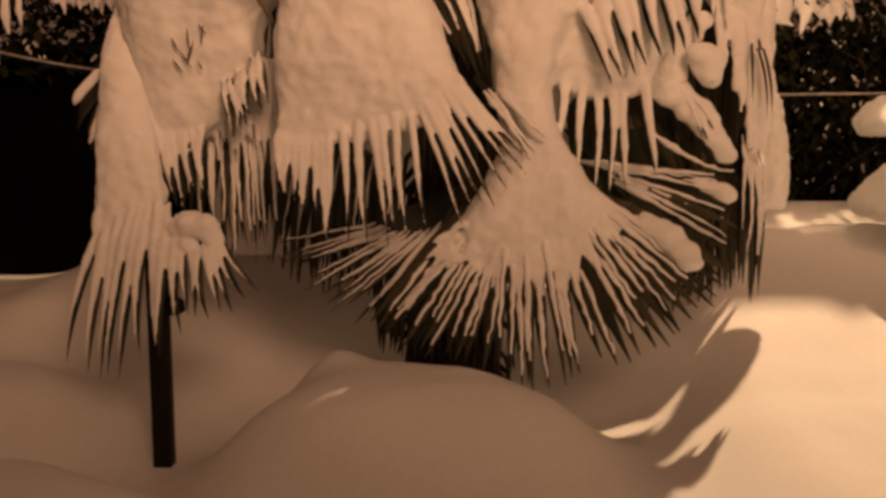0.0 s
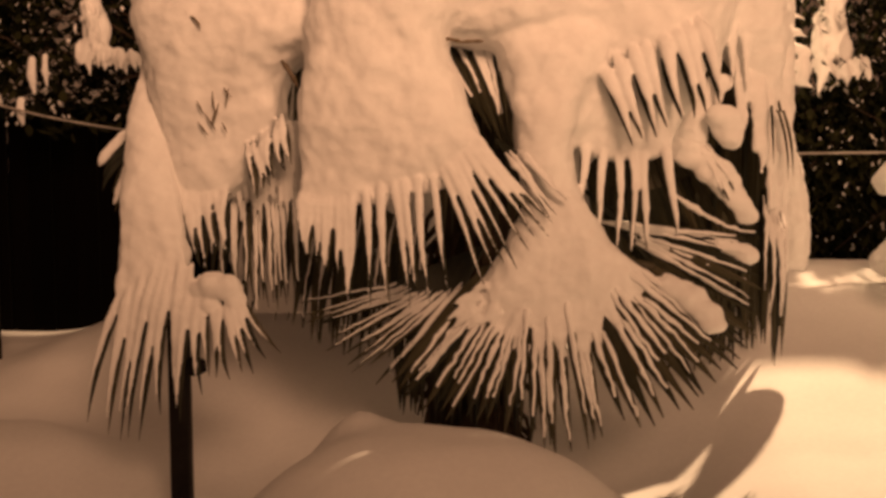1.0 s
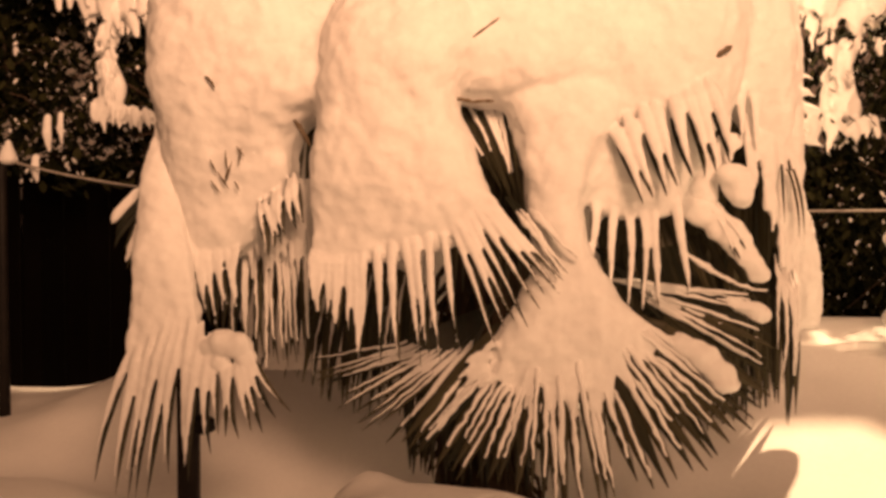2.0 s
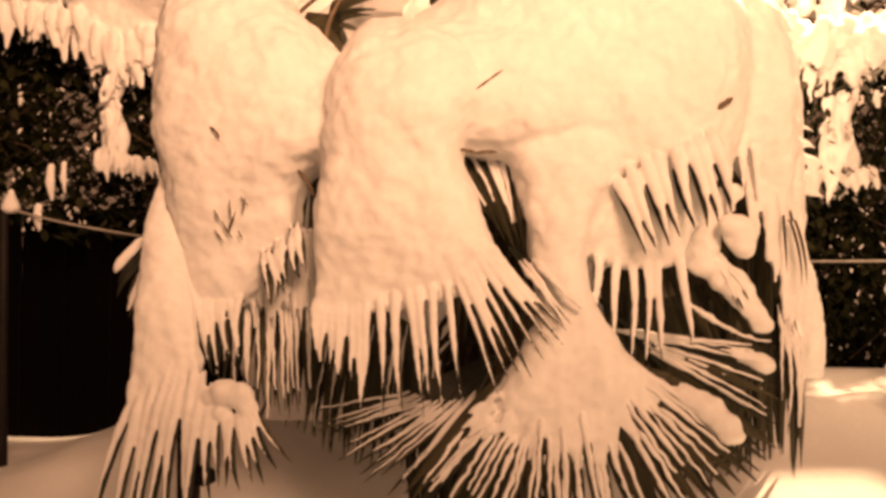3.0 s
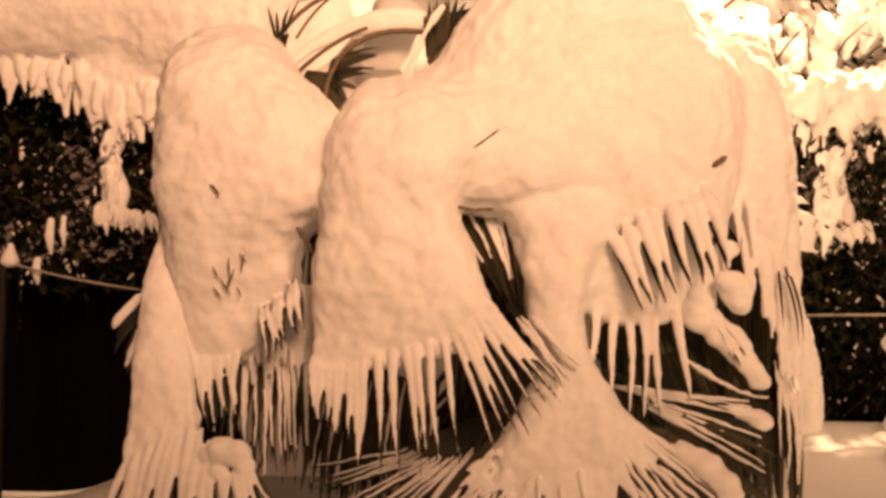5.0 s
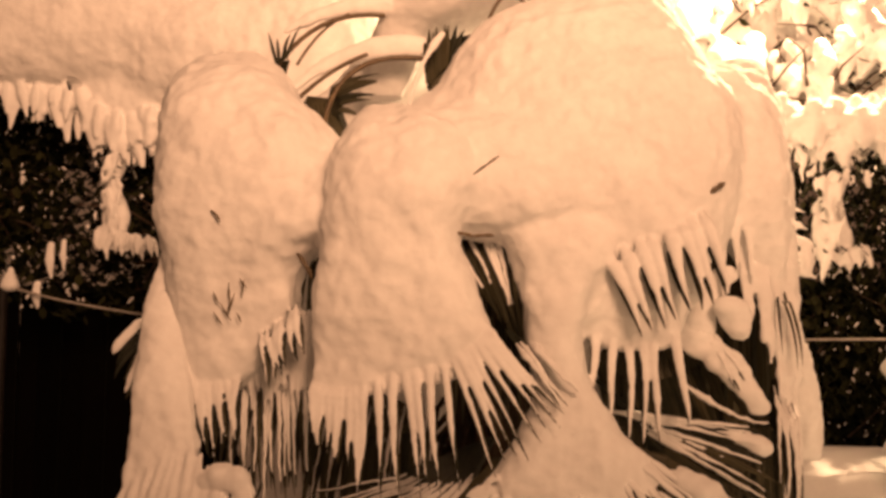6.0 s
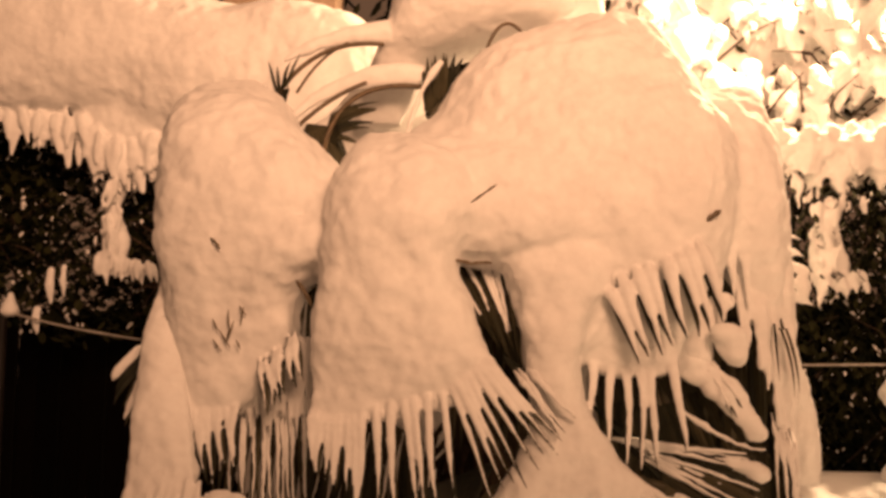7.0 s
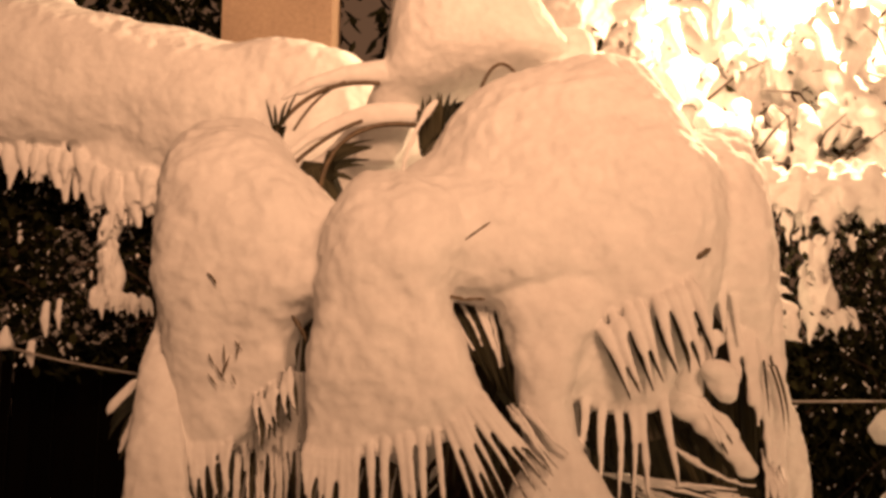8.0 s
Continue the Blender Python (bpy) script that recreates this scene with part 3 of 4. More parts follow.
fan(palm, (-0.891, 2.5, 1.274), ((-0.982, 2.44, 1.075), (-0.854, 2.42, 1.094), (-0.721, 2.42, 1.08)), ((-1.065, 2.4, 0.763), (-0.887, 2.38, 0.746), (-0.717, 2.38, 0.836)), 9, 0.02, True, (0.021, 0.005), reach=0.9, early=0.35, jitter=0.022, fingers=SIDE_FINGERS, sharp=0.75)
fan(palm, (-0.7, 2.46, 1.154), ((-0.729, 2.42, 1.079), (-0.645, 2.4, 1.067), (-0.607, 2.42, 1.111)), ((-0.7, 2.38, 0.891), (-0.608, 2.36, 0.904), (-0.469, 2.4, 0.967)), 7, 0.022, True, (0.016, 0.0045), reach=0.85, fingers=SIDE_FINGERS, sharp=0.75)
side.tube(bend((-1.023, 2.7, 1.574), (-1.064, 2.68, 1.54), (-1.121, 2.68, 1.46), 5), [0.012, 0.018, 0.019, 0.017, 0.012, 0.005], flat=0.6)
side.tube(bend((-1.015, 2.7, 1.497), (-1.045, 2.68, 1.429), (-1.082, 2.68, 1.324), 5), [0.012, 0.020, 0.019, 0.014, 0.010, 0.004], flat=0.6)
fan(palm, (-0.982, 2.74, 1.601), ((-1.036, 2.72, 1.549), (-1.044, 2.72, 1.497), (-1.034, 2.72, 1.445)), ((-1.12, 2.69, 1.463), (-1.093, 2.69, 1.395), (-1.086, 2.69, 1.323)), 4, 0.024)
snow("snow_cover", merged(side, SIDE_FINGERS, 0.0065, 8, 0.025), palm, "snow on a leaf hanging down with spread finger tips", voxel=0.005, rounds=3, lumps=0.005)

# heart of the crown: heaped snow, bare stalks and one small open leaf
rear = Solid()
# rear snow and its fans are extended out of view to block lamp light
rear.lobe([(-0.52, -0.05, 3.42, 2.56, 0.05), (-0.62, 0.05, 3.43, 2.45, 0.12), (-0.85, 0.06, 3.45, 2.26, 0.18), (-0.98, 0.05, 3.5, 1.9, 0.24), (-1.0, 0.0, 3.55, 1.5, 0.2), (-0.98, -0.05, 3.58, 1.1, 0.14), (-0.9, -0.1, 3.6, 0.9, 0.06)])
rear.lobe([(0.05, 0.4, 3.4, 2.44, 0.06), (-0.1, 0.88, 3.45, 2.3, 0.18), (-0.12, 1.0, 3.5, 1.95, 0.22), (-0.1, 1.0, 3.54, 1.5, 0.18), (-0.05, 0.85, 3.56, 1.15, 0.1), (0.0, 0.6, 3.58, 0.95, 0.05)])
fan(palm, (-0.5, 3.5, 1.5), ((-0.9, 3.52, 1.15), (-0.5, 3.53, 1.1), (-0.1, 3.52, 1.15)), ((-1.0, 3.54, 0.95), (-0.5, 3.55, 0.82), (-0.05, 3.54, 0.95)), 14, 0.03, True, (0.014, 0.005))
fan(palm, (0.3, 3.55, 1.5), ((0.0, 3.57, 1.2), (0.3, 3.58, 1.15), (0.7, 3.57, 1.2)), ((-0.05, 3.6, 1.0), (0.3, 3.6, 0.9), (0.8, 3.6, 1.0)), 14, 0.03, True, (0.014, 0.005))
# unseen fans, added to fill out the palm's shadow on the right ground
for off in (0.0, 0.06, 0.12):
    fan(palm, (0.72, 3.3 + off, 1.75), ((0.45, 3.32 + off, 1.45), (0.72, 3.34 + off, 1.4), (1.0, 3.32 + off, 1.45)), ((0.35, 3.36 + off, 0.82), (0.72, 3.38 + off, 0.72), (1.06, 3.36 + off, 0.85)), 18, 0.05)
fan(palm, (0.86, 3.0, 1.95), ((0.72, 3.02, 1.7), (0.86, 3.02, 1.66), (0.98, 3.02, 1.7)), ((0.66, 3.05, 1.1), (0.86, 3.05, 1.0), (1.0, 3.05, 1.1)), 14, 0.05)
snow("snow_cover", rear, palm, "snow at the back of the crown, extended to block the garden lamp", voxel=0.009)
heap = Solid()
heap.lobe([
    (-0.152, 0.015, 3.12, 3.244, 0.06), (-0.251, 0.128, 3.12, 3.112, 0.16), (-0.299, 0.209, 3.12, 2.96, 0.22), (-0.314, 0.289, 3.12, 2.83, 0.25), (-0.333, 0.338, 3.12, 2.724, 0.24), (-0.364, 0.116, 3.13, 2.644, 0.18), (-0.398, -0.161, 3.16, 2.582, 0.12), (-0.42, -0.224, 3.18, 2.493, 0.08), (-0.463, -0.297, 3.2, 2.371, 0.04)])
heap.lobe([(0.29, 0.392, 3.14, 2.84, 0.05), (0.239, 0.421, 3.14, 2.8, 0.09), (0.197, 0.438, 3.12, 2.697, 0.1), (0.175, 0.434, 3.1, 2.566, 0.06)])
heap.tube(bend((-0.67, 2.98, 2.554), (-0.533, 2.98, 2.647), (-0.32, 3.02, 2.657), 7), [0.012, 0.022, 0.028, 0.03, 0.032, 0.035, 0.04, 0.05], flat=0.7)
heap.tube(bend((-0.649, 2.96, 2.337), (-0.49, 2.98, 2.511), (-0.219, 3.02, 2.509), 7), [0.012, 0.020, 0.026, 0.03, 0.036, 0.042, 0.045, 0.04], flat=0.7)
heap.tube(bend((-0.235, 2.86, 2.248), (-0.212, 2.86, 2.404), (-0.128, 2.9, 2.512), 6), [0.012, 0.012, 0.012, 0.012, 0.013, 0.014, 0.012])
snow("snow_cover", heap, palm, "tall snow heap on the heart of the crown", rounds=8, lumps=0.016)


def stalk(points, r):
    s = Solid()
    s.tube(points, [r] * len(points), seg=7)
    part("stalk", s, STALK, palm)


stalk(bend((-0.694, 2.95, 2.415), (-0.566, 2.95, 2.624), (-0.333, 2.97, 2.6), 10), 0.008)
stalk(bend((-0.622, 2.96, 2.436), (-0.547, 2.96, 2.566), (-0.453, 2.98, 2.611), 8), 0.005)
stalk(bend((-0.517, 2.9, 2.215), (-0.475, 2.9, 2.467), (-0.201, 2.94, 2.442), 10), 0.009)
stalk(bend((-0.61, 2.92, 2.307), (-0.497, 2.92, 2.414), (-0.385, 2.94, 2.458), 8), 0.007)
stalk(bend((0.018, 2.84, 2.52), (0.082, 2.84, 2.703), (0.161, 2.84, 2.547), 10), 0.006)
fan(palm, (-0.532, 2.92, 2.248), ((-0.505, 2.92, 2.345), (-0.474, 2.91, 2.313), (-0.471, 2.9, 2.262)), ((-0.349, 2.9, 2.387), (-0.345, 2.88, 2.324), (-0.391, 2.88, 2.238)), 8, 0.022)
fan(palm, (-0.60, 2.98, 2.34), ((-0.60, 2.97, 2.30), (-0.55, 2.97, 2.30), (-0.50, 2.97, 2.31)), ((-0.62, 2.94, 2.12), (-0.50, 2.94, 2.10), (-0.40, 2.95, 2.16)), 8, 0.04)
fan(palm, (-0.675, 2.94, 2.392), ((-0.686, 2.93, 2.419), (-0.671, 2.93, 2.439), (-0.651, 2.93, 2.448)), ((-0.738, 2.92, 2.526), (-0.655, 2.92, 2.515), (-0.606, 2.92, 2.564)), 5, 0.014)
fan(palm, (-0.137, 3, 2.302), ((-0.186, 3, 2.362), (-0.138, 3, 2.421), (-0.079, 3, 2.441)), ((-0.207, 3, 2.523), (-0.129, 3, 2.572), (-0.031, 3, 2.541)), 9, 0.03)

# ends of leaf segments and bits of bark that show through the snow, and one shade sliver
for a, b, r in (
    ((-0.005, 2.34, 1.953), (0.062, 2.33, 1.999), 0.0035), ((-0.747, 2.45, 1.876), (-0.718, 2.44, 1.844), 0.004), ((-0.831, 2.51, 2.014), (-0.815, 2.5, 1.998), 0.004),
    ((-0.075, 2.47, 1.812), (-0.01, 2.46, 1.80), 0.006), ((-0.015, 2.46, 1.80), (0.045, 2.47, 1.803), 0.005),
    ((0.645, 2.54, 1.925), (0.69, 2.545, 1.955), 0.009), ((0.812, 2.87, 2.272), (0.818, 2.87, 2.23), 0.005),
    # first sliver: the dark notch between two lobes, its shade put into colour
    ((-0.494, 2.43, 1.751), (-0.455, 2.438, 1.685), 0.008), ((-0.78, 2.555, 1.468), (-0.768, 2.555, 1.455), 0.006), ((0.155, 2.47, 1.443), (0.173, 2.47, 1.417), 0.006)):
    s = Solid()
    s.tube(bend(a, (Vector(a) + Vector(b)) / 2 + Vector((0.006, -0.003, 0.004)), b, 4), [r * 0.5, r, r * 0.7, r, r * 0.4], seg=6)
    part("leaf_end", s, STALK, palm)
for k in range(9):
    c = Vector((-0.697, 2.503, 1.624)) + Vector((rng.uniform(-0.04, 0.04), 0, rng.uniform(-0.06, 0.06)))
    c.y += 0.14 * max(0, 1.66 - c.z) - 0.026
    way = Vector((rng.uniform(-0.5, 0.9), 0, -1)).normalized() * rng.uniform(0.012, 0.032)
    s = Solid()
    s.tube(bend(c - way, c + Vector((rng.uniform(-0.006, 0.006), -0.002, 0)), c + way + Vector((0, 0.004, 0)), 4), [0.001, 0.002, 0.0032, 0.002, 0.001], seg=6)
    part("leaf_end", s, STALK, palm)


# ---- stake, rope and fence ----
def stake():
    thing = tagged(new("stake"), "slim black square stake standing in the snow", "stake")
    s = Solid()
    x, y, h = -0.825, 2.52, 0.026
    s.rings([[(x + (h - c) * a, y + (h - c) * b, z) for a, b in ((1, 0.9), (0.9, 1), (-0.9, 1), (-1, 0.9), (-1, -0.9), (-0.9, -1), (0.9, -1), (1, -0.9))] for z, c in ((1.06, 0.004), (1.055, 0), (0.2, 0))])
    part("shaft", s, POST, thing)
    c = Solid()
    c.tube([(x + 0.03, y, 0.9), (x + 0.045, y - 0.005, 0.9), (x + 0.06, y, 0.9)], [0.028, 0.03, 0.026], face=(0, 0, 1))
    part("knob", c, POST, thing)


stake()


def rope_post():
    thing = tagged(new("rope_post"), "thin dark wooden post with a snow cap holding a rope", "post")
    s = Solid()
    s.tube([(-2.14, 3.95, 1.74), (-2.14, 3.95, 1.2), (-2.14, 3.95, 0.4)], [0.022, 0.024, 0.026], seg=10)
    part("shaft", s, POST, thing)
    c = Solid()
    c.lobe([(-2.115, -2.10, 3.95, 1.83, 0.008), (-2.13, -2.085, 3.95, 1.79, 0.025), (-2.15, -2.07, 3.95, 1.745, 0.04), (-2.13, -2.09, 3.95, 1.725, 0.02)])
    snow("snow_cap", c, thing, "small pointed cap of snow", voxel=0.006, lumps=0.01)


rope_post()


def rope():
    line, s = [], Solid()
    for k in range(61):
        u = k / 60
        x = -2.1 + 5.2 * u
        line.append((x, 3.95, 1.515 + 0.225 * math.exp(-6.5 * u) + 0.05 * max(0.0, u - 0.65)))
    s.tube(line, [0.005 + 0.0015 * noise.noise((k * 0.7, 0, 0)) for k in range(61)], seg=8)
    tagged(part("rope", s, ROPE), "pale rope strung across, thinly crusted with snow", "rope")


rope()


# ---- hedges ----
def leaves(name, blobs, n, size, mat, label, category, droop=0.6, kind="stuff", parent=None):
    """A mass of small folded leaves within a few rounded volumes, thicker towards their outside."""
    s = Solid()
    for _ in range(n):
        cx, cy, cz, rx, ry, rz = rng.choice(blobs)
        d = Vector((rng.gauss(0, 1), rng.gauss(0, 1), rng.gauss(0, 1))).normalized() * rng.uniform(0.45, 1.0)
        p = Vector((cx + rx * d.x, cy + ry * d.y, cz + rz * d.z))
        a = rng.uniform(0, 6.28)
        along = Vector((math.cos(a), math.sin(a), -droop + rng.uniform(-0.6, 0.5))).normalized()
        across = along.cross(Vector((rng.uniform(-0.4, 0.4), rng.uniform(-0.4, 0.4), 1))).normalized()
        l = size * rng.uniform(0.6, 1.3)
        w, up = l * 0.22, along.cross(across) * l * 0.07
        b = len(s.verts)
        s.verts += [tuple(v) for v in (p, p + along * l * 0.35 + across * w + up, p + along * l * 0.75 + across * w * 0.7 + up, p + along * l, p + along * l * 0.75 - across * w * 0.7 + up, p + along * l * 0.35 - across * w + up, p + along * l * 0.5)]
        s.faces += [(b, b + 1, b + 6), (b + 1, b + 2, b + 6), (b + 2, b + 3, b + 6), (b + 3, b + 4, b + 6), (b + 4, b + 5, b + 6), (b + 5, b, b + 6)]
    return tagged(part(name, s, mat, parent, smooth=False), label, category, kind=kind)


def twigs(name, blobs, n, parent, r=0.006):
    s = Solid()
    for _ in range(n):
        cx, cy, cz, rx, ry, rz = rng.choice(blobs)
        p = Vector((cx + rx * rng.uniform(-0.7, 0.7), cy + ry * rng.uniform(-0.7, 0.7), cz - rz * rng.uniform(0, 0.9)))
        way = Vector((rng.uniform(-1, 1), rng.uniform(-0.6, 0.6), rng.uniform(0.1, 1))).normalized()
        l = rng.uniform(0.2, 0.5)
        s.tube([p, p + way * l * 0.5 + Vector((0.02, 0, 0.03)), p + way * l + Vector((rng.uniform(-0.06, 0.06), 0, -0.03))], [r, r * 0.7, r * 0.3], seg=5)
    return tagged(part(name, s, TWIG, parent), kind="stuff")


def flecks(blobs, n, lo, hi):
    """Small hanging clots of snow caught among leaves."""
    s = Solid()
    for _ in range(n):
        cx, cy, cz, rx, ry, rz = rng.choice(blobs)
        d = Vector((rng.gauss(0, 1), -abs(rng.gauss(0, 1)), rng.gauss(0, 1))).normalized() * rng.uniform(0.7, 1.05)
        p = Vector((cx + rx * d.x, cy + ry * d.y, cz + rz * d.z))
        r = lo + (hi - lo) * rng.random() ** 2
        lean = Vector((rng.uniform(-1.6, 1.6), rng.uniform(-0.5, 0.2), 0))
        l = rng.uniform(0.5, 1.3)
        s.tube([p, p + (lean + Vector((0, 0, -1))) * r * l, p + (lean * 1.4 + Vector((0, 0, -1.9))) * r * l, p + (lean * 2 + Vector((0, 0, -2.6))) * r * l], [r * rng.uniform(0.3, 0.8), r, r * rng.uniform(0.5, 1), r * rng.uniform(0.2, 0.5)], flat=rng.uniform(0.4, 0.9), seg=6)
    return s


def hank(solid, path, width, n, lo, hi, drip=(1.2, 3.5)):
    """A ragged hanging bunch of snow along a line."""
    for k in range(n):
        u = (k + rng.random()) / n
        i = min(int(u * (len(path) - 1)), len(path) - 2)
        p = Vector(path[i]).lerp(Vector(path[i + 1]), u * (len(path) - 1) - i) + Vector((rng.gauss(0, 0.5) * width, rng.uniform(-0.04, 0.04), rng.gauss(0, 0.35) * width))
        r = rng.uniform(lo, hi)
        l = r * rng.uniform(*drip)
        lean = rng.uniform(-0.35, 0.35)
        solid.tube([p + Vector((0, 0, r * 0.5)), p + Vector((lean * l * 0.4, 0, -l * 0.4)), p + Vector((lean * l, -0.005, -l))], [r * 0.8, r, r * rng.uniform(0.15, 0.5)], flat=rng.uniform(0.5, 0.9))


hedge_left = tagged(new("hedge"), "dark evergreen hedge hung with clots of snow", "hedge")
BLOBS_LEFT = [(-2.6, 4.35, 2.25, 0.6, 0.25, 0.55), (-2.0, 4.35, 2.15, 0.55, 0.25, 0.55), (-1.4, 4.35, 2.1, 0.5, 0.22, 0.5), (-2.2, 4.4, 2.8, 0.7, 0.25, 0.45), (-1.0, 4.45, 2.3, 0.5, 0.2, 0.5)]
leaves("foliage", BLOBS_LEFT, 9500, 0.075, HEDGE_LEAF, "", "", parent=hedge_left)
twigs("brushwood", BLOBS_LEFT, 160, hedge_left)
tagged(snow("snow_litter", flecks(BLOBS_LEFT, 620, 0.004, 0.013), hedge_left, "small clots of snow among the leaves", voxel=0.005, rounds=2, lumps=0), kind="stuff")

roof, drips = Solid(), Solid()
roof.lobe([(-3.381, -2.414, 4.3, 3.9, 0.1), (-3.402, -2.103, 4.25, 3.56, 0.28), (-3.361, -1.93, 4.22, 3.37, 0.36), (-3.334, -1.412, 4.2, 3.23, 0.4), (-3.319, -0.881, 4.2, 3.09, 0.42), (-3.301, -0.551, 4.2, 3.015, 0.42), (-3.283, -0.548, 4.2, 2.846, 0.4), (-3.2, -0.67, 4.14, 2.732, 0.28), (-3.079, -0.759, 4.06, 2.657, 0.12)])
roof.lobe([(-1.913, -1.375, 4.08, 2.727, 0.14), (-1.838, -1.385, 4.05, 2.585, 0.12), (-1.752, -1.396, 4.02, 2.471, 0.06)])
roof.lobe([(-1.037, -0.866, 4, 3.14, 0.06), (-1.155, -0.707, 4, 3.1, 0.15), (-1.191, -0.523, 4, 3.02, 0.2), (-1.172, -0.444, 4, 2.907, 0.2), (-1.119, -0.418, 4.02, 2.727, 0.24), (-1.065, -0.444, 4.04, 2.548, 0.22), (-1.041, -0.496, 4.06, 2.434, 0.14)])
roof.lobe([(-1.627, -1.462, 4.1, 3.25, 0.05), (-1.734, -1.296, 4.1, 3.2, 0.14), (-1.781, -1.154, 4.1, 3.08, 0.2), (-1.769, -1.066, 4.1, 2.893, 0.2)])
roof.lobe([(-1.45, -0.95, 4.1, 3.08, 0.1), (-1.7, -0.75, 4.08, 2.98, 0.26), (-1.7, -0.7, 4.06, 2.85, 0.28), (-1.65, -0.75, 4.05, 2.65, 0.22), (-1.55, -0.85, 4.05, 2.52, 0.1)])
roof.lobe([(-3.2, -1.4, 4.1, 2.85, 0.3), (-3.1, -1.45, 4.04, 2.74, 0.2), (-3.0, -1.5, 4.0, 2.66, 0.08)])
hank(drips, [(-2.617, 3.98, 2.698), (-2.098, 3.97, 2.645), (-1.831, 3.97, 2.607), (-1.688, 3.96, 2.473), (-1.406, 3.97, 2.486)], 0.05, 120, 0.014, 0.034, (2, 6))
hank(drips, [(-1.807, 3.98, 2.57), (-1.669, 3.98, 2.451), (-1.435, 3.98, 2.475)], 0.05, 44, 0.014, 0.032, (2, 6))
# one long ragged hank hanging down the hedge
drips.lobe([(-1.696, -1.588, 4.04, 2.406, 0.06), (-1.703, -1.637, 4.025, 2.271, 0.035), (-1.696, -1.655, 4.02, 2.202, 0.02), (-1.732, -1.609, 4.025, 2.071, 0.035), (-1.715, -1.618, 4.02, 1.984, 0.03), (-1.703, -1.611, 4.012, 1.91, 0.012)])
hank(drips, [(-1.653, 3.97, 2.366), (-1.68, 3.98, 2.206), (-1.661, 3.97, 1.993)], 0.05, 46, 0.006, 0.015, (2.5, 7))
hank(drips, [(-1.741, 3.99, 1.996), (-1.631, 3.99, 1.971), (-1.465, 3.99, 1.932)], 0.03, 30, 0.010, 0.022, (2, 6))
hank(drips, [(-1.704, 4.0, 2.373), (-1.684, 4.02, 2.2), (-1.699, 4.0, 1.997)], 0.05, 34, 0.006, 0.018, (1.5, 5))
for x, y0, y1, r in ((172, 340, 395, 0.022), (197, 335, 385, 0.018), (148, 405, 445, 0.022)):
    drips.tube([(-2.36 + x * 0.00237, 4.0, 2.86 - y0 * 0.00271), (-2.36 + x * 0.00237, 3.99, 2.86 - (y0 + y1) * 0.001355), (-2.355 + x * 0.00237, 4.0, 2.86 - y1 * 0.00271)], [r * 0.8, r, r * 0.4], flat=0.7)
snow("snow_roof", merged(roof, drips, 0.016, 30, 0.02), hedge_left, "deep overhanging snow with ragged drips on the hedge", voxel=0.008, rounds=2, lumps=0.008)

hedge_right = tagged(new("hedge"), "evergreen hedge with snow-loaded branches lit by a lamp", "hedge")
BLOBS_RIGHT = [(1.55, 4.3, 2.1, 0.4, 0.2, 0.4), (1.95, 4.3, 2.0, 0.45, 0.22, 0.45), (2.4, 4.3, 2.2, 0.5, 0.25, 0.6), (1.5, 4.35, 1.65, 0.45, 0.15, 0.3), (2.1, 4.35, 1.55, 0.6, 0.15, 0.3), (1.5, 4.5, 1.3, 0.5, 0.1, 0.3), (2.1, 4.5, 1.25, 0.6, 0.1, 0.3)]
leaves("foliage", BLOBS_RIGHT, 7600, 0.06, HEDGE_LEAF, "", "", 1.0, parent=hedge_right)
twigs("brushwood", BLOBS_RIGHT, 60, hedge_right, 0.004)
tagged(snow("snow_litter", flecks(BLOBS_RIGHT, 800, 0.0035, 0.0095), hedge_right, "small clots of snow among the leaves", voxel=0.005, rounds=2, lumps=0), kind="stuff")
load = Solid()
load.lobe([(1.44, 1.472, 4.02, 2.24, 0.02), (1.395, 1.487, 4.025, 2.137, 0.045), (1.359, 1.504, 4.025, 2.014, 0.055), (1.356, 1.525, 4.02, 1.94, 0.04), (1.384, 1.517, 4.015, 1.899, 0.015)])
hank(load, [(1.44, 3.96, 2.2), (1.416, 3.96, 2.082), (1.448, 3.96, 1.942)], 0.075, 60, 0.006, 0.017, (2.5, 7))
hank(load, [(1.35, 3.99, 1.91), (1.445, 3.99, 1.863), (1.559, 3.99, 1.897)], 0.03, 26, 0.010, 0.022, (2, 6))
hank(load, [(1.306, 4.05, 2.241), (1.354, 4.05, 2.312), (1.494, 4.05, 2.334), (1.65, 4.05, 2.236)], 0.08, 40, 0.006, 0.018, (1.5, 5))
BLOBS_TOP = [(1.25, 4.75, 2.75, 0.5, 0.15, 0.35), (1.85, 4.6, 2.75, 0.5, 0.22, 0.4), (2.4, 4.5, 2.9, 0.5, 0.3, 0.5), (1.2, 4.95, 3.4, 0.7, 0.2, 0.5), (2.0, 4.75, 3.4, 0.6, 0.25, 0.45), (0.6, 4.9, 3.1, 0.45, 0.2, 0.5)]
load.lobe([(0.75, 2.7, 4.06, 2.5, 0.05), (0.65, 2.85, 4.06, 2.45, 0.10), (0.75, 2.7, 4.06, 2.39, 0.05)])
hank(load, [(0.5, 4.12, 2.50), (1.0, 4.05, 2.48), (1.5, 4.02, 2.46), (2.0, 4.02, 2.44), (2.6, 4.02, 2.5)], 0.09, 330, 0.018, 0.05)
hank(load, [(0.3, 5.0, 3.0), (0.8, 5.0, 3.2), (1.3, 5.0, 3.1), (1.8, 5.0, 3.0)], 0.45, 300, 0.04, 0.10)
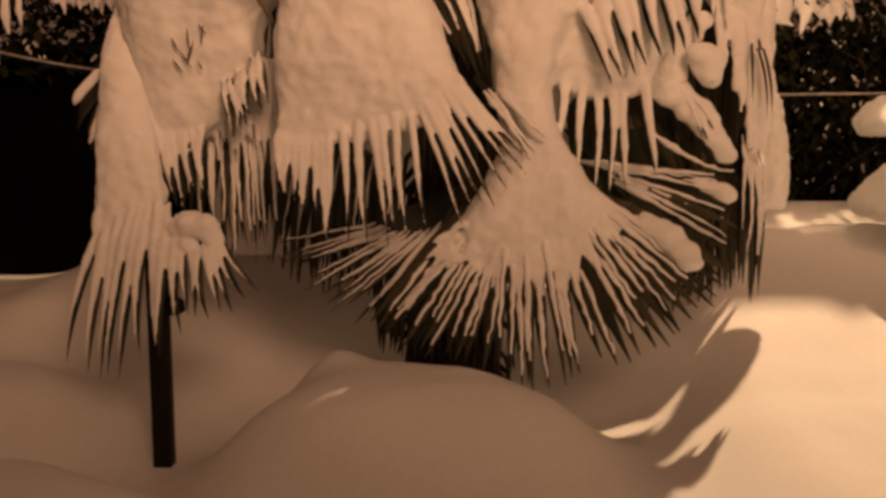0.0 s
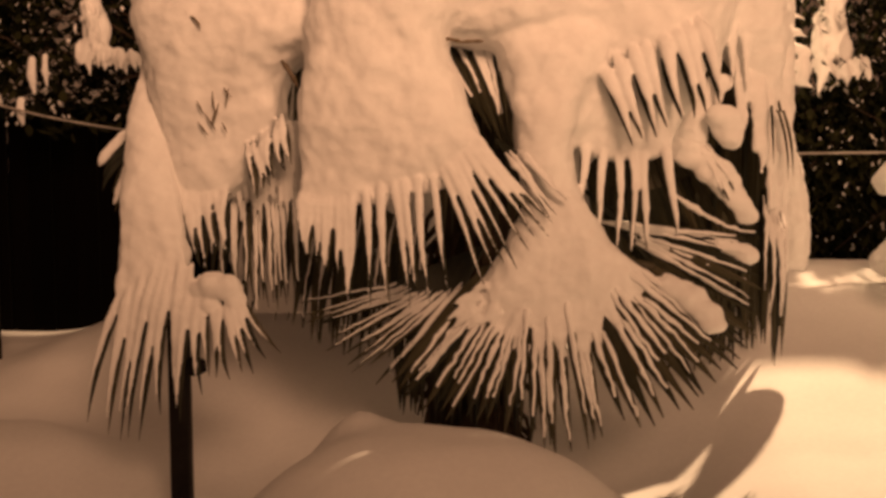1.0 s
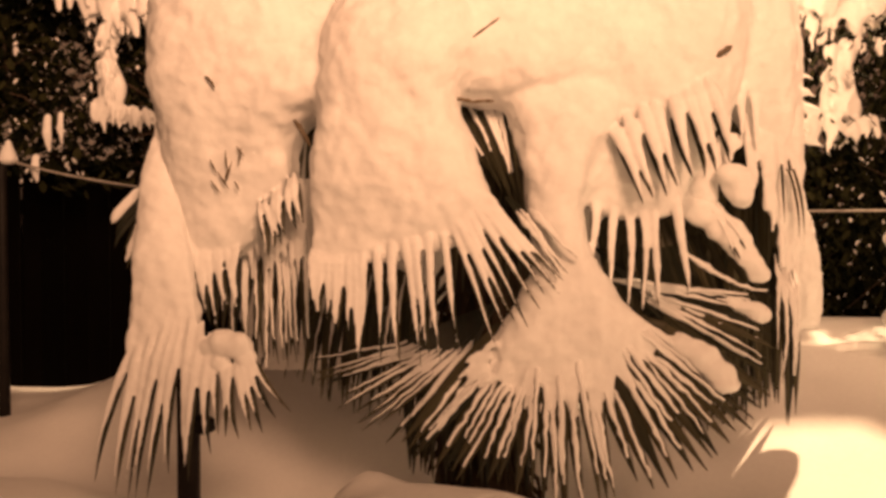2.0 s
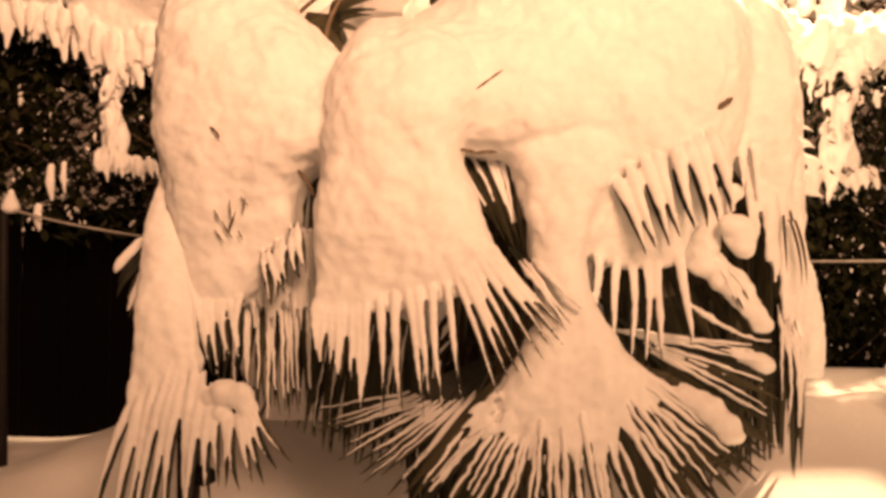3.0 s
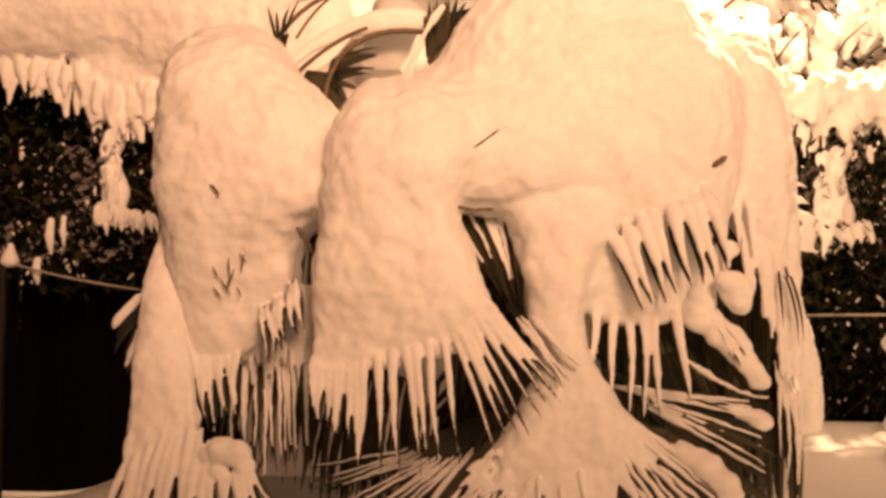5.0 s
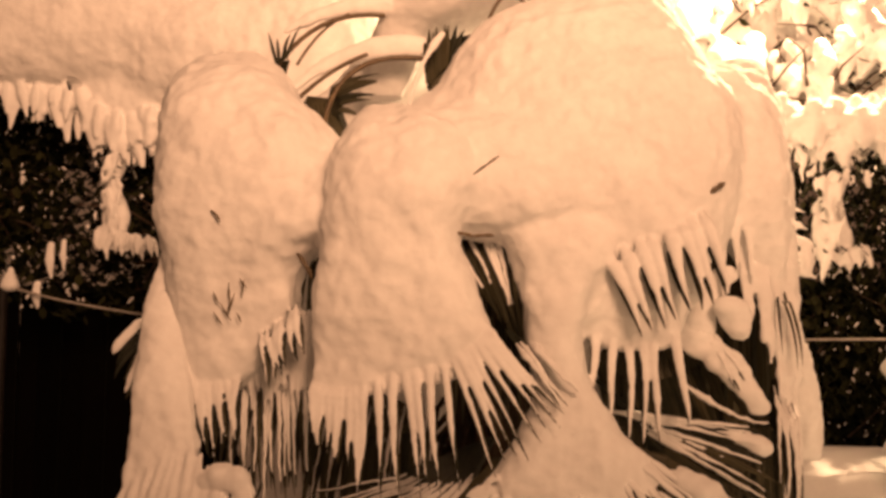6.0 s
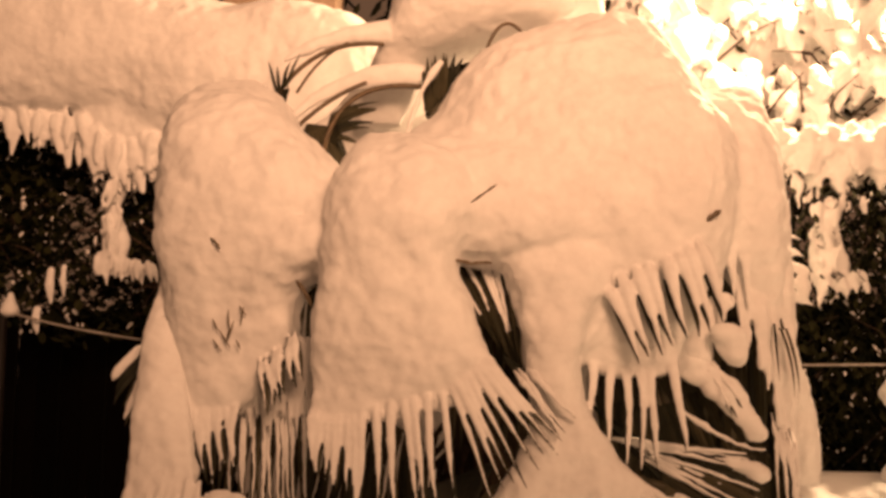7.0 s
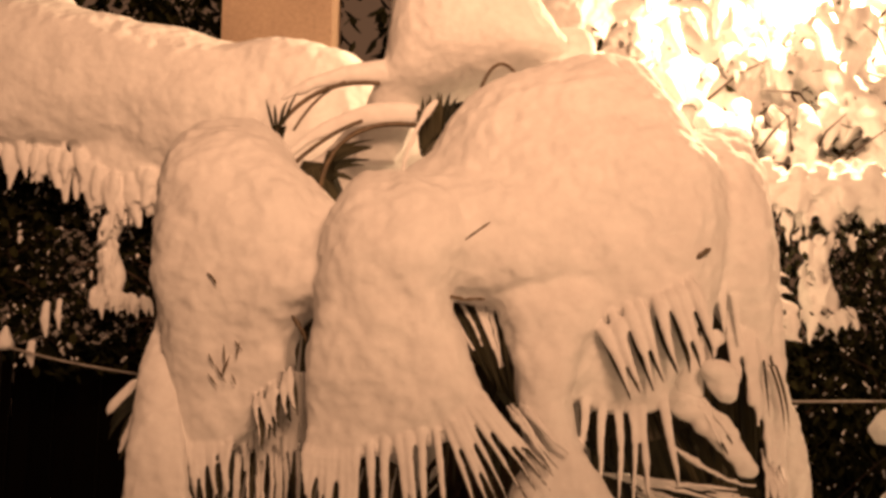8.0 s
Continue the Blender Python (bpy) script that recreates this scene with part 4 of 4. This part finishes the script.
for _ in range(420):
    cx, cy, cz, rx, ry, rz = rng.choice(BLOBS_TOP)
    d = Vector((rng.gauss(0, 1), -abs(rng.gauss(0, 1)), rng.gauss(0, 1))).normalized() * rng.uniform(0.5, 1)
    p = Vector((cx + rx * d.x, cy + ry * d.y, cz + rz * d.z))
    r = rng.uniform(0.025, 0.07)
    load.tube([p, p + Vector((rng.uniform(-0.5, 0.5), -0.3, -0.5)) * r * 2, p + Vector((rng.uniform(-0.6, 0.6), -0.4, -1.5)) * r * 2], [r, r * 0.8, r * 0.25], flat=0.8)
load.lobe([(1.6, 2.9, 5.12, 4.3, 0.08), (1.3, 3.2, 5.12, 3.9, 0.2), (1.3, 3.2, 5.1, 3.2, 0.22), (1.4, 3.1, 5.05, 2.6, 0.12)])
load.lobe([(0.5, 1.5, 5.2, 4.5, 0.08), (0.3, 1.7, 5.2, 4.1, 0.2), (0.3, 1.8, 5.15, 3.5, 0.2), (0.4, 1.7, 5.1, 2.8, 0.12)])
load.lobe([(-0.05, 0.3, 4.05, 2.62, 0.08), (-0.25, 0.55, 4.05, 2.5, 0.2), (-0.32, 0.6, 4.02, 2.2, 0.26), (-0.3, 0.6, 4.02, 1.8, 0.24), (-0.25, 0.55, 4.05, 1.4, 0.15)])
# hidden mass behind the palm, added to keep lamp light off the left ground
load.lobe([(0.0, 0.35, 4.34, 2.95, 0.05), (-0.15, 0.48, 4.35, 2.8, 0.13), (-0.2, 0.5, 4.38, 2.5, 0.16), (-0.4, 0.8, 4.42, 2.2, 0.16), (-0.45, 0.85, 4.42, 1.7, 0.18), (-0.4, 0.8, 4.42, 1.2, 0.1)])
load.lobe([(0.8, 1.6, 5.08, 3.8, 0.08), (0.55, 1.8, 5.08, 3.45, 0.2), (0.5, 1.9, 5.05, 2.95, 0.22), (0.6, 1.9, 5.0, 2.6, 0.12)])
snow("snow_load", load, hedge_right, "heavy bright snow loading the branches", voxel=0.01, lumps=0.025)
leaves("foliage", [(0.15, 4.1, 1.6, 0.5, 0.25, 0.6), (-0.5, 4.3, 1.7, 0.4, 0.2, 0.6), (0.8, 4.35, 1.6, 0.4, 0.2, 0.6)], 2200, 0.07, HEDGE_LEAF, "", "", 0.9, parent=hedge_right)
leaves("foliage", BLOBS_TOP, 500, 0.08, HEDGE_LEAF, "", "", 0.8, parent=hedge_right)
twigs("brushwood", BLOBS_TOP, 140, hedge_right, 0.008)

leaves("foliage", [(1.439, 3.93, 2.008, 0.16, 0.05, 0.22)], 26, 0.05, HEDGE_LEAF, "", "", 0.9, parent=hedge_right)
# snow-capped bush beside the fence
bush = tagged(new("bush"), "low bush buried under two rounded caps of snow", "bush")
caps = Solid()
caps.lobe([(1.611, 1.696, 3.7, 1.503, 0.03), (1.561, 1.783, 3.7, 1.465, 0.15), (1.532, 1.871, 3.7, 1.411, 0.25), (1.556, 1.916, 3.7, 1.357, 0.25)])
caps.lobe([(1.599, 1.754, 3.6, 1.254, 0.05), (1.541, 1.843, 3.6, 1.169, 0.2), (1.503, 1.889, 3.6, 1.095, 0.3), (1.537, 1.892, 3.6, 1.051, 0.25)])
snow("snow_cap", caps, bush, "rounded caps of snow", voxel=0.012, lumps=0.03)
leaves("foliage", [(2.15, 3.75, 1.25, 0.3, 0.25, 0.35)], 900, 0.06, HEDGE_LEAF, "", "", parent=bush)

# trees behind the hedges
tree = tagged(new("evergreen_trees"), "dark evergreen trees behind the hedge", "trees", kind="stuff")
BLOBS_TREE = [(-2.6, 5.8, 3.9, 0.9, 0.4, 0.8), (-1.6, 5.9, 4.0, 0.8, 0.4, 0.9), (-0.3, 6.0, 4.3, 0.5, 0.3, 1.0), (1.2, 6.0, 4.0, 1.2, 0.4, 1.2), (2.6, 5.9, 3.6, 0.9, 0.4, 1.2), (-3.4, 5.6, 3.0, 0.8, 0.4, 1.4), (0.2, 5.9, 2.8, 1.2, 0.3, 0.8), (-1.2, 5.8, 2.7, 1.0, 0.3, 0.8)]
leaves("foliage", BLOBS_TREE, 9000, 0.12, HEDGE_LEAF, "", "", 0.8, parent=tree)
tagged(snow("snow_litter", flecks(BLOBS_TREE, 260, 0.01, 0.045), tree, "snow caught in the foliage", voxel=0.012, rounds=2, lumps=0), kind="stuff")

# ---- garden lamp behind the palm; its lantern and post are added out of view ----
lantern = tagged(new("garden_lantern"), "unseen lantern on a tall dark post, added to carry the garden light", "lantern")
s = Solid()
s.ball((LAMP[0], LAMP[1], LAMP[2] + 0.11), 0.03, 0.03, 0.06)
part("bulb", s, BULB, lantern)
s = Solid()
s.tube([(LAMP[0], LAMP[1], LAMP[2] + 0.16), (LAMP[0], LAMP[1], LAMP[2] + 0.19), (LAMP[0], LAMP[1], LAMP[2] + 0.26)], [0.15, 0.12, 0.03], seg=20)
part("shade", s, METAL, lantern)
# disc added under the lamp, sized to shade the ground below it
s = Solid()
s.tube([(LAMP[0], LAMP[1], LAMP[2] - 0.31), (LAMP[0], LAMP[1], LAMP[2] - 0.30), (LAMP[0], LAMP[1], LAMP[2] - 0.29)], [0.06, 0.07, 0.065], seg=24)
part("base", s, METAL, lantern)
for k in range(3):
    a = 0.5 + 2.094 * k
    s, c, d = Solid(), math.cos(a), math.sin(a)
    s.tube([(LAMP[0] + 0.062 * c, LAMP[1] + 0.062 * d, LAMP[2] - 0.3), (LAMP[0] + 0.10 * c, LAMP[1] + 0.10 * d, LAMP[2] - 0.1), (LAMP[0] + 0.12 * c, LAMP[1] + 0.12 * d, LAMP[2] + 0.18)], [0.003] * 3, seg=6)
    part("strut", s, METAL, lantern)
s = Solid()
s.tube(bend((LAMP[0], LAMP[1], LAMP[2] + 0.26), (LAMP[0] + 0.3, LAMP[1], LAMP[2] + 0.5), (2.75, LAMP[1] + 0.1, LAMP[2] + 0.1), 10), [0.018] * 11, seg=10)
part("arm", s, METAL, lantern)
s = Solid()
s.tube([(2.75, LAMP[1] + 0.1, 0.3), (2.75, LAMP[1] + 0.1, 2.0), (2.75, LAMP[1] + 0.1, LAMP[2] + 0.2)], [0.045, 0.04, 0.03], seg=12)
part("post", s, METAL, lantern)

# ---- the house wall beyond, and the fence, board by board ----
s = Solid()
s.rings([[(x, y, z) for x, y in ((-0.93, 5.3), (-0.93, 5.6), (-1.6, 5.6), (-1.6, 5.3))] for z in (6.5, 0.2)])
tagged(part("wall_house", s, WALL, smooth=False), "brown rendered wall seen beyond the hedge", "wall", kind="structure")

fence = tagged(new("fence"), "vertical board fence behind the garden, its shade put into near-black boards", "fence", kind="structure")
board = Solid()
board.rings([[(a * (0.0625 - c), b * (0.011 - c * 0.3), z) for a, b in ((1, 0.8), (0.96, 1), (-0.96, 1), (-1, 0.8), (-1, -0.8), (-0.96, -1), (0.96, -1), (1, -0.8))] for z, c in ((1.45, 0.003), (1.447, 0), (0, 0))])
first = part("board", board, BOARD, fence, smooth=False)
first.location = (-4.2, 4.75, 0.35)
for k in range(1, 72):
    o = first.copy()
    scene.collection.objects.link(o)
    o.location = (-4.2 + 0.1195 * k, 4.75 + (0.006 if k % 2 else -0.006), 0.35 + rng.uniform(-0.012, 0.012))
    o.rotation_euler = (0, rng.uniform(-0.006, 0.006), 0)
for z in (0.75, 1.55):
    s = Solid()
    s.rings([[(x, y, zz) for y, zz in ((4.765, z - 0.04), (4.765, z + 0.04), (4.80, z + 0.04), (4.80, z - 0.04))] for x in (4.5, -4.3)])
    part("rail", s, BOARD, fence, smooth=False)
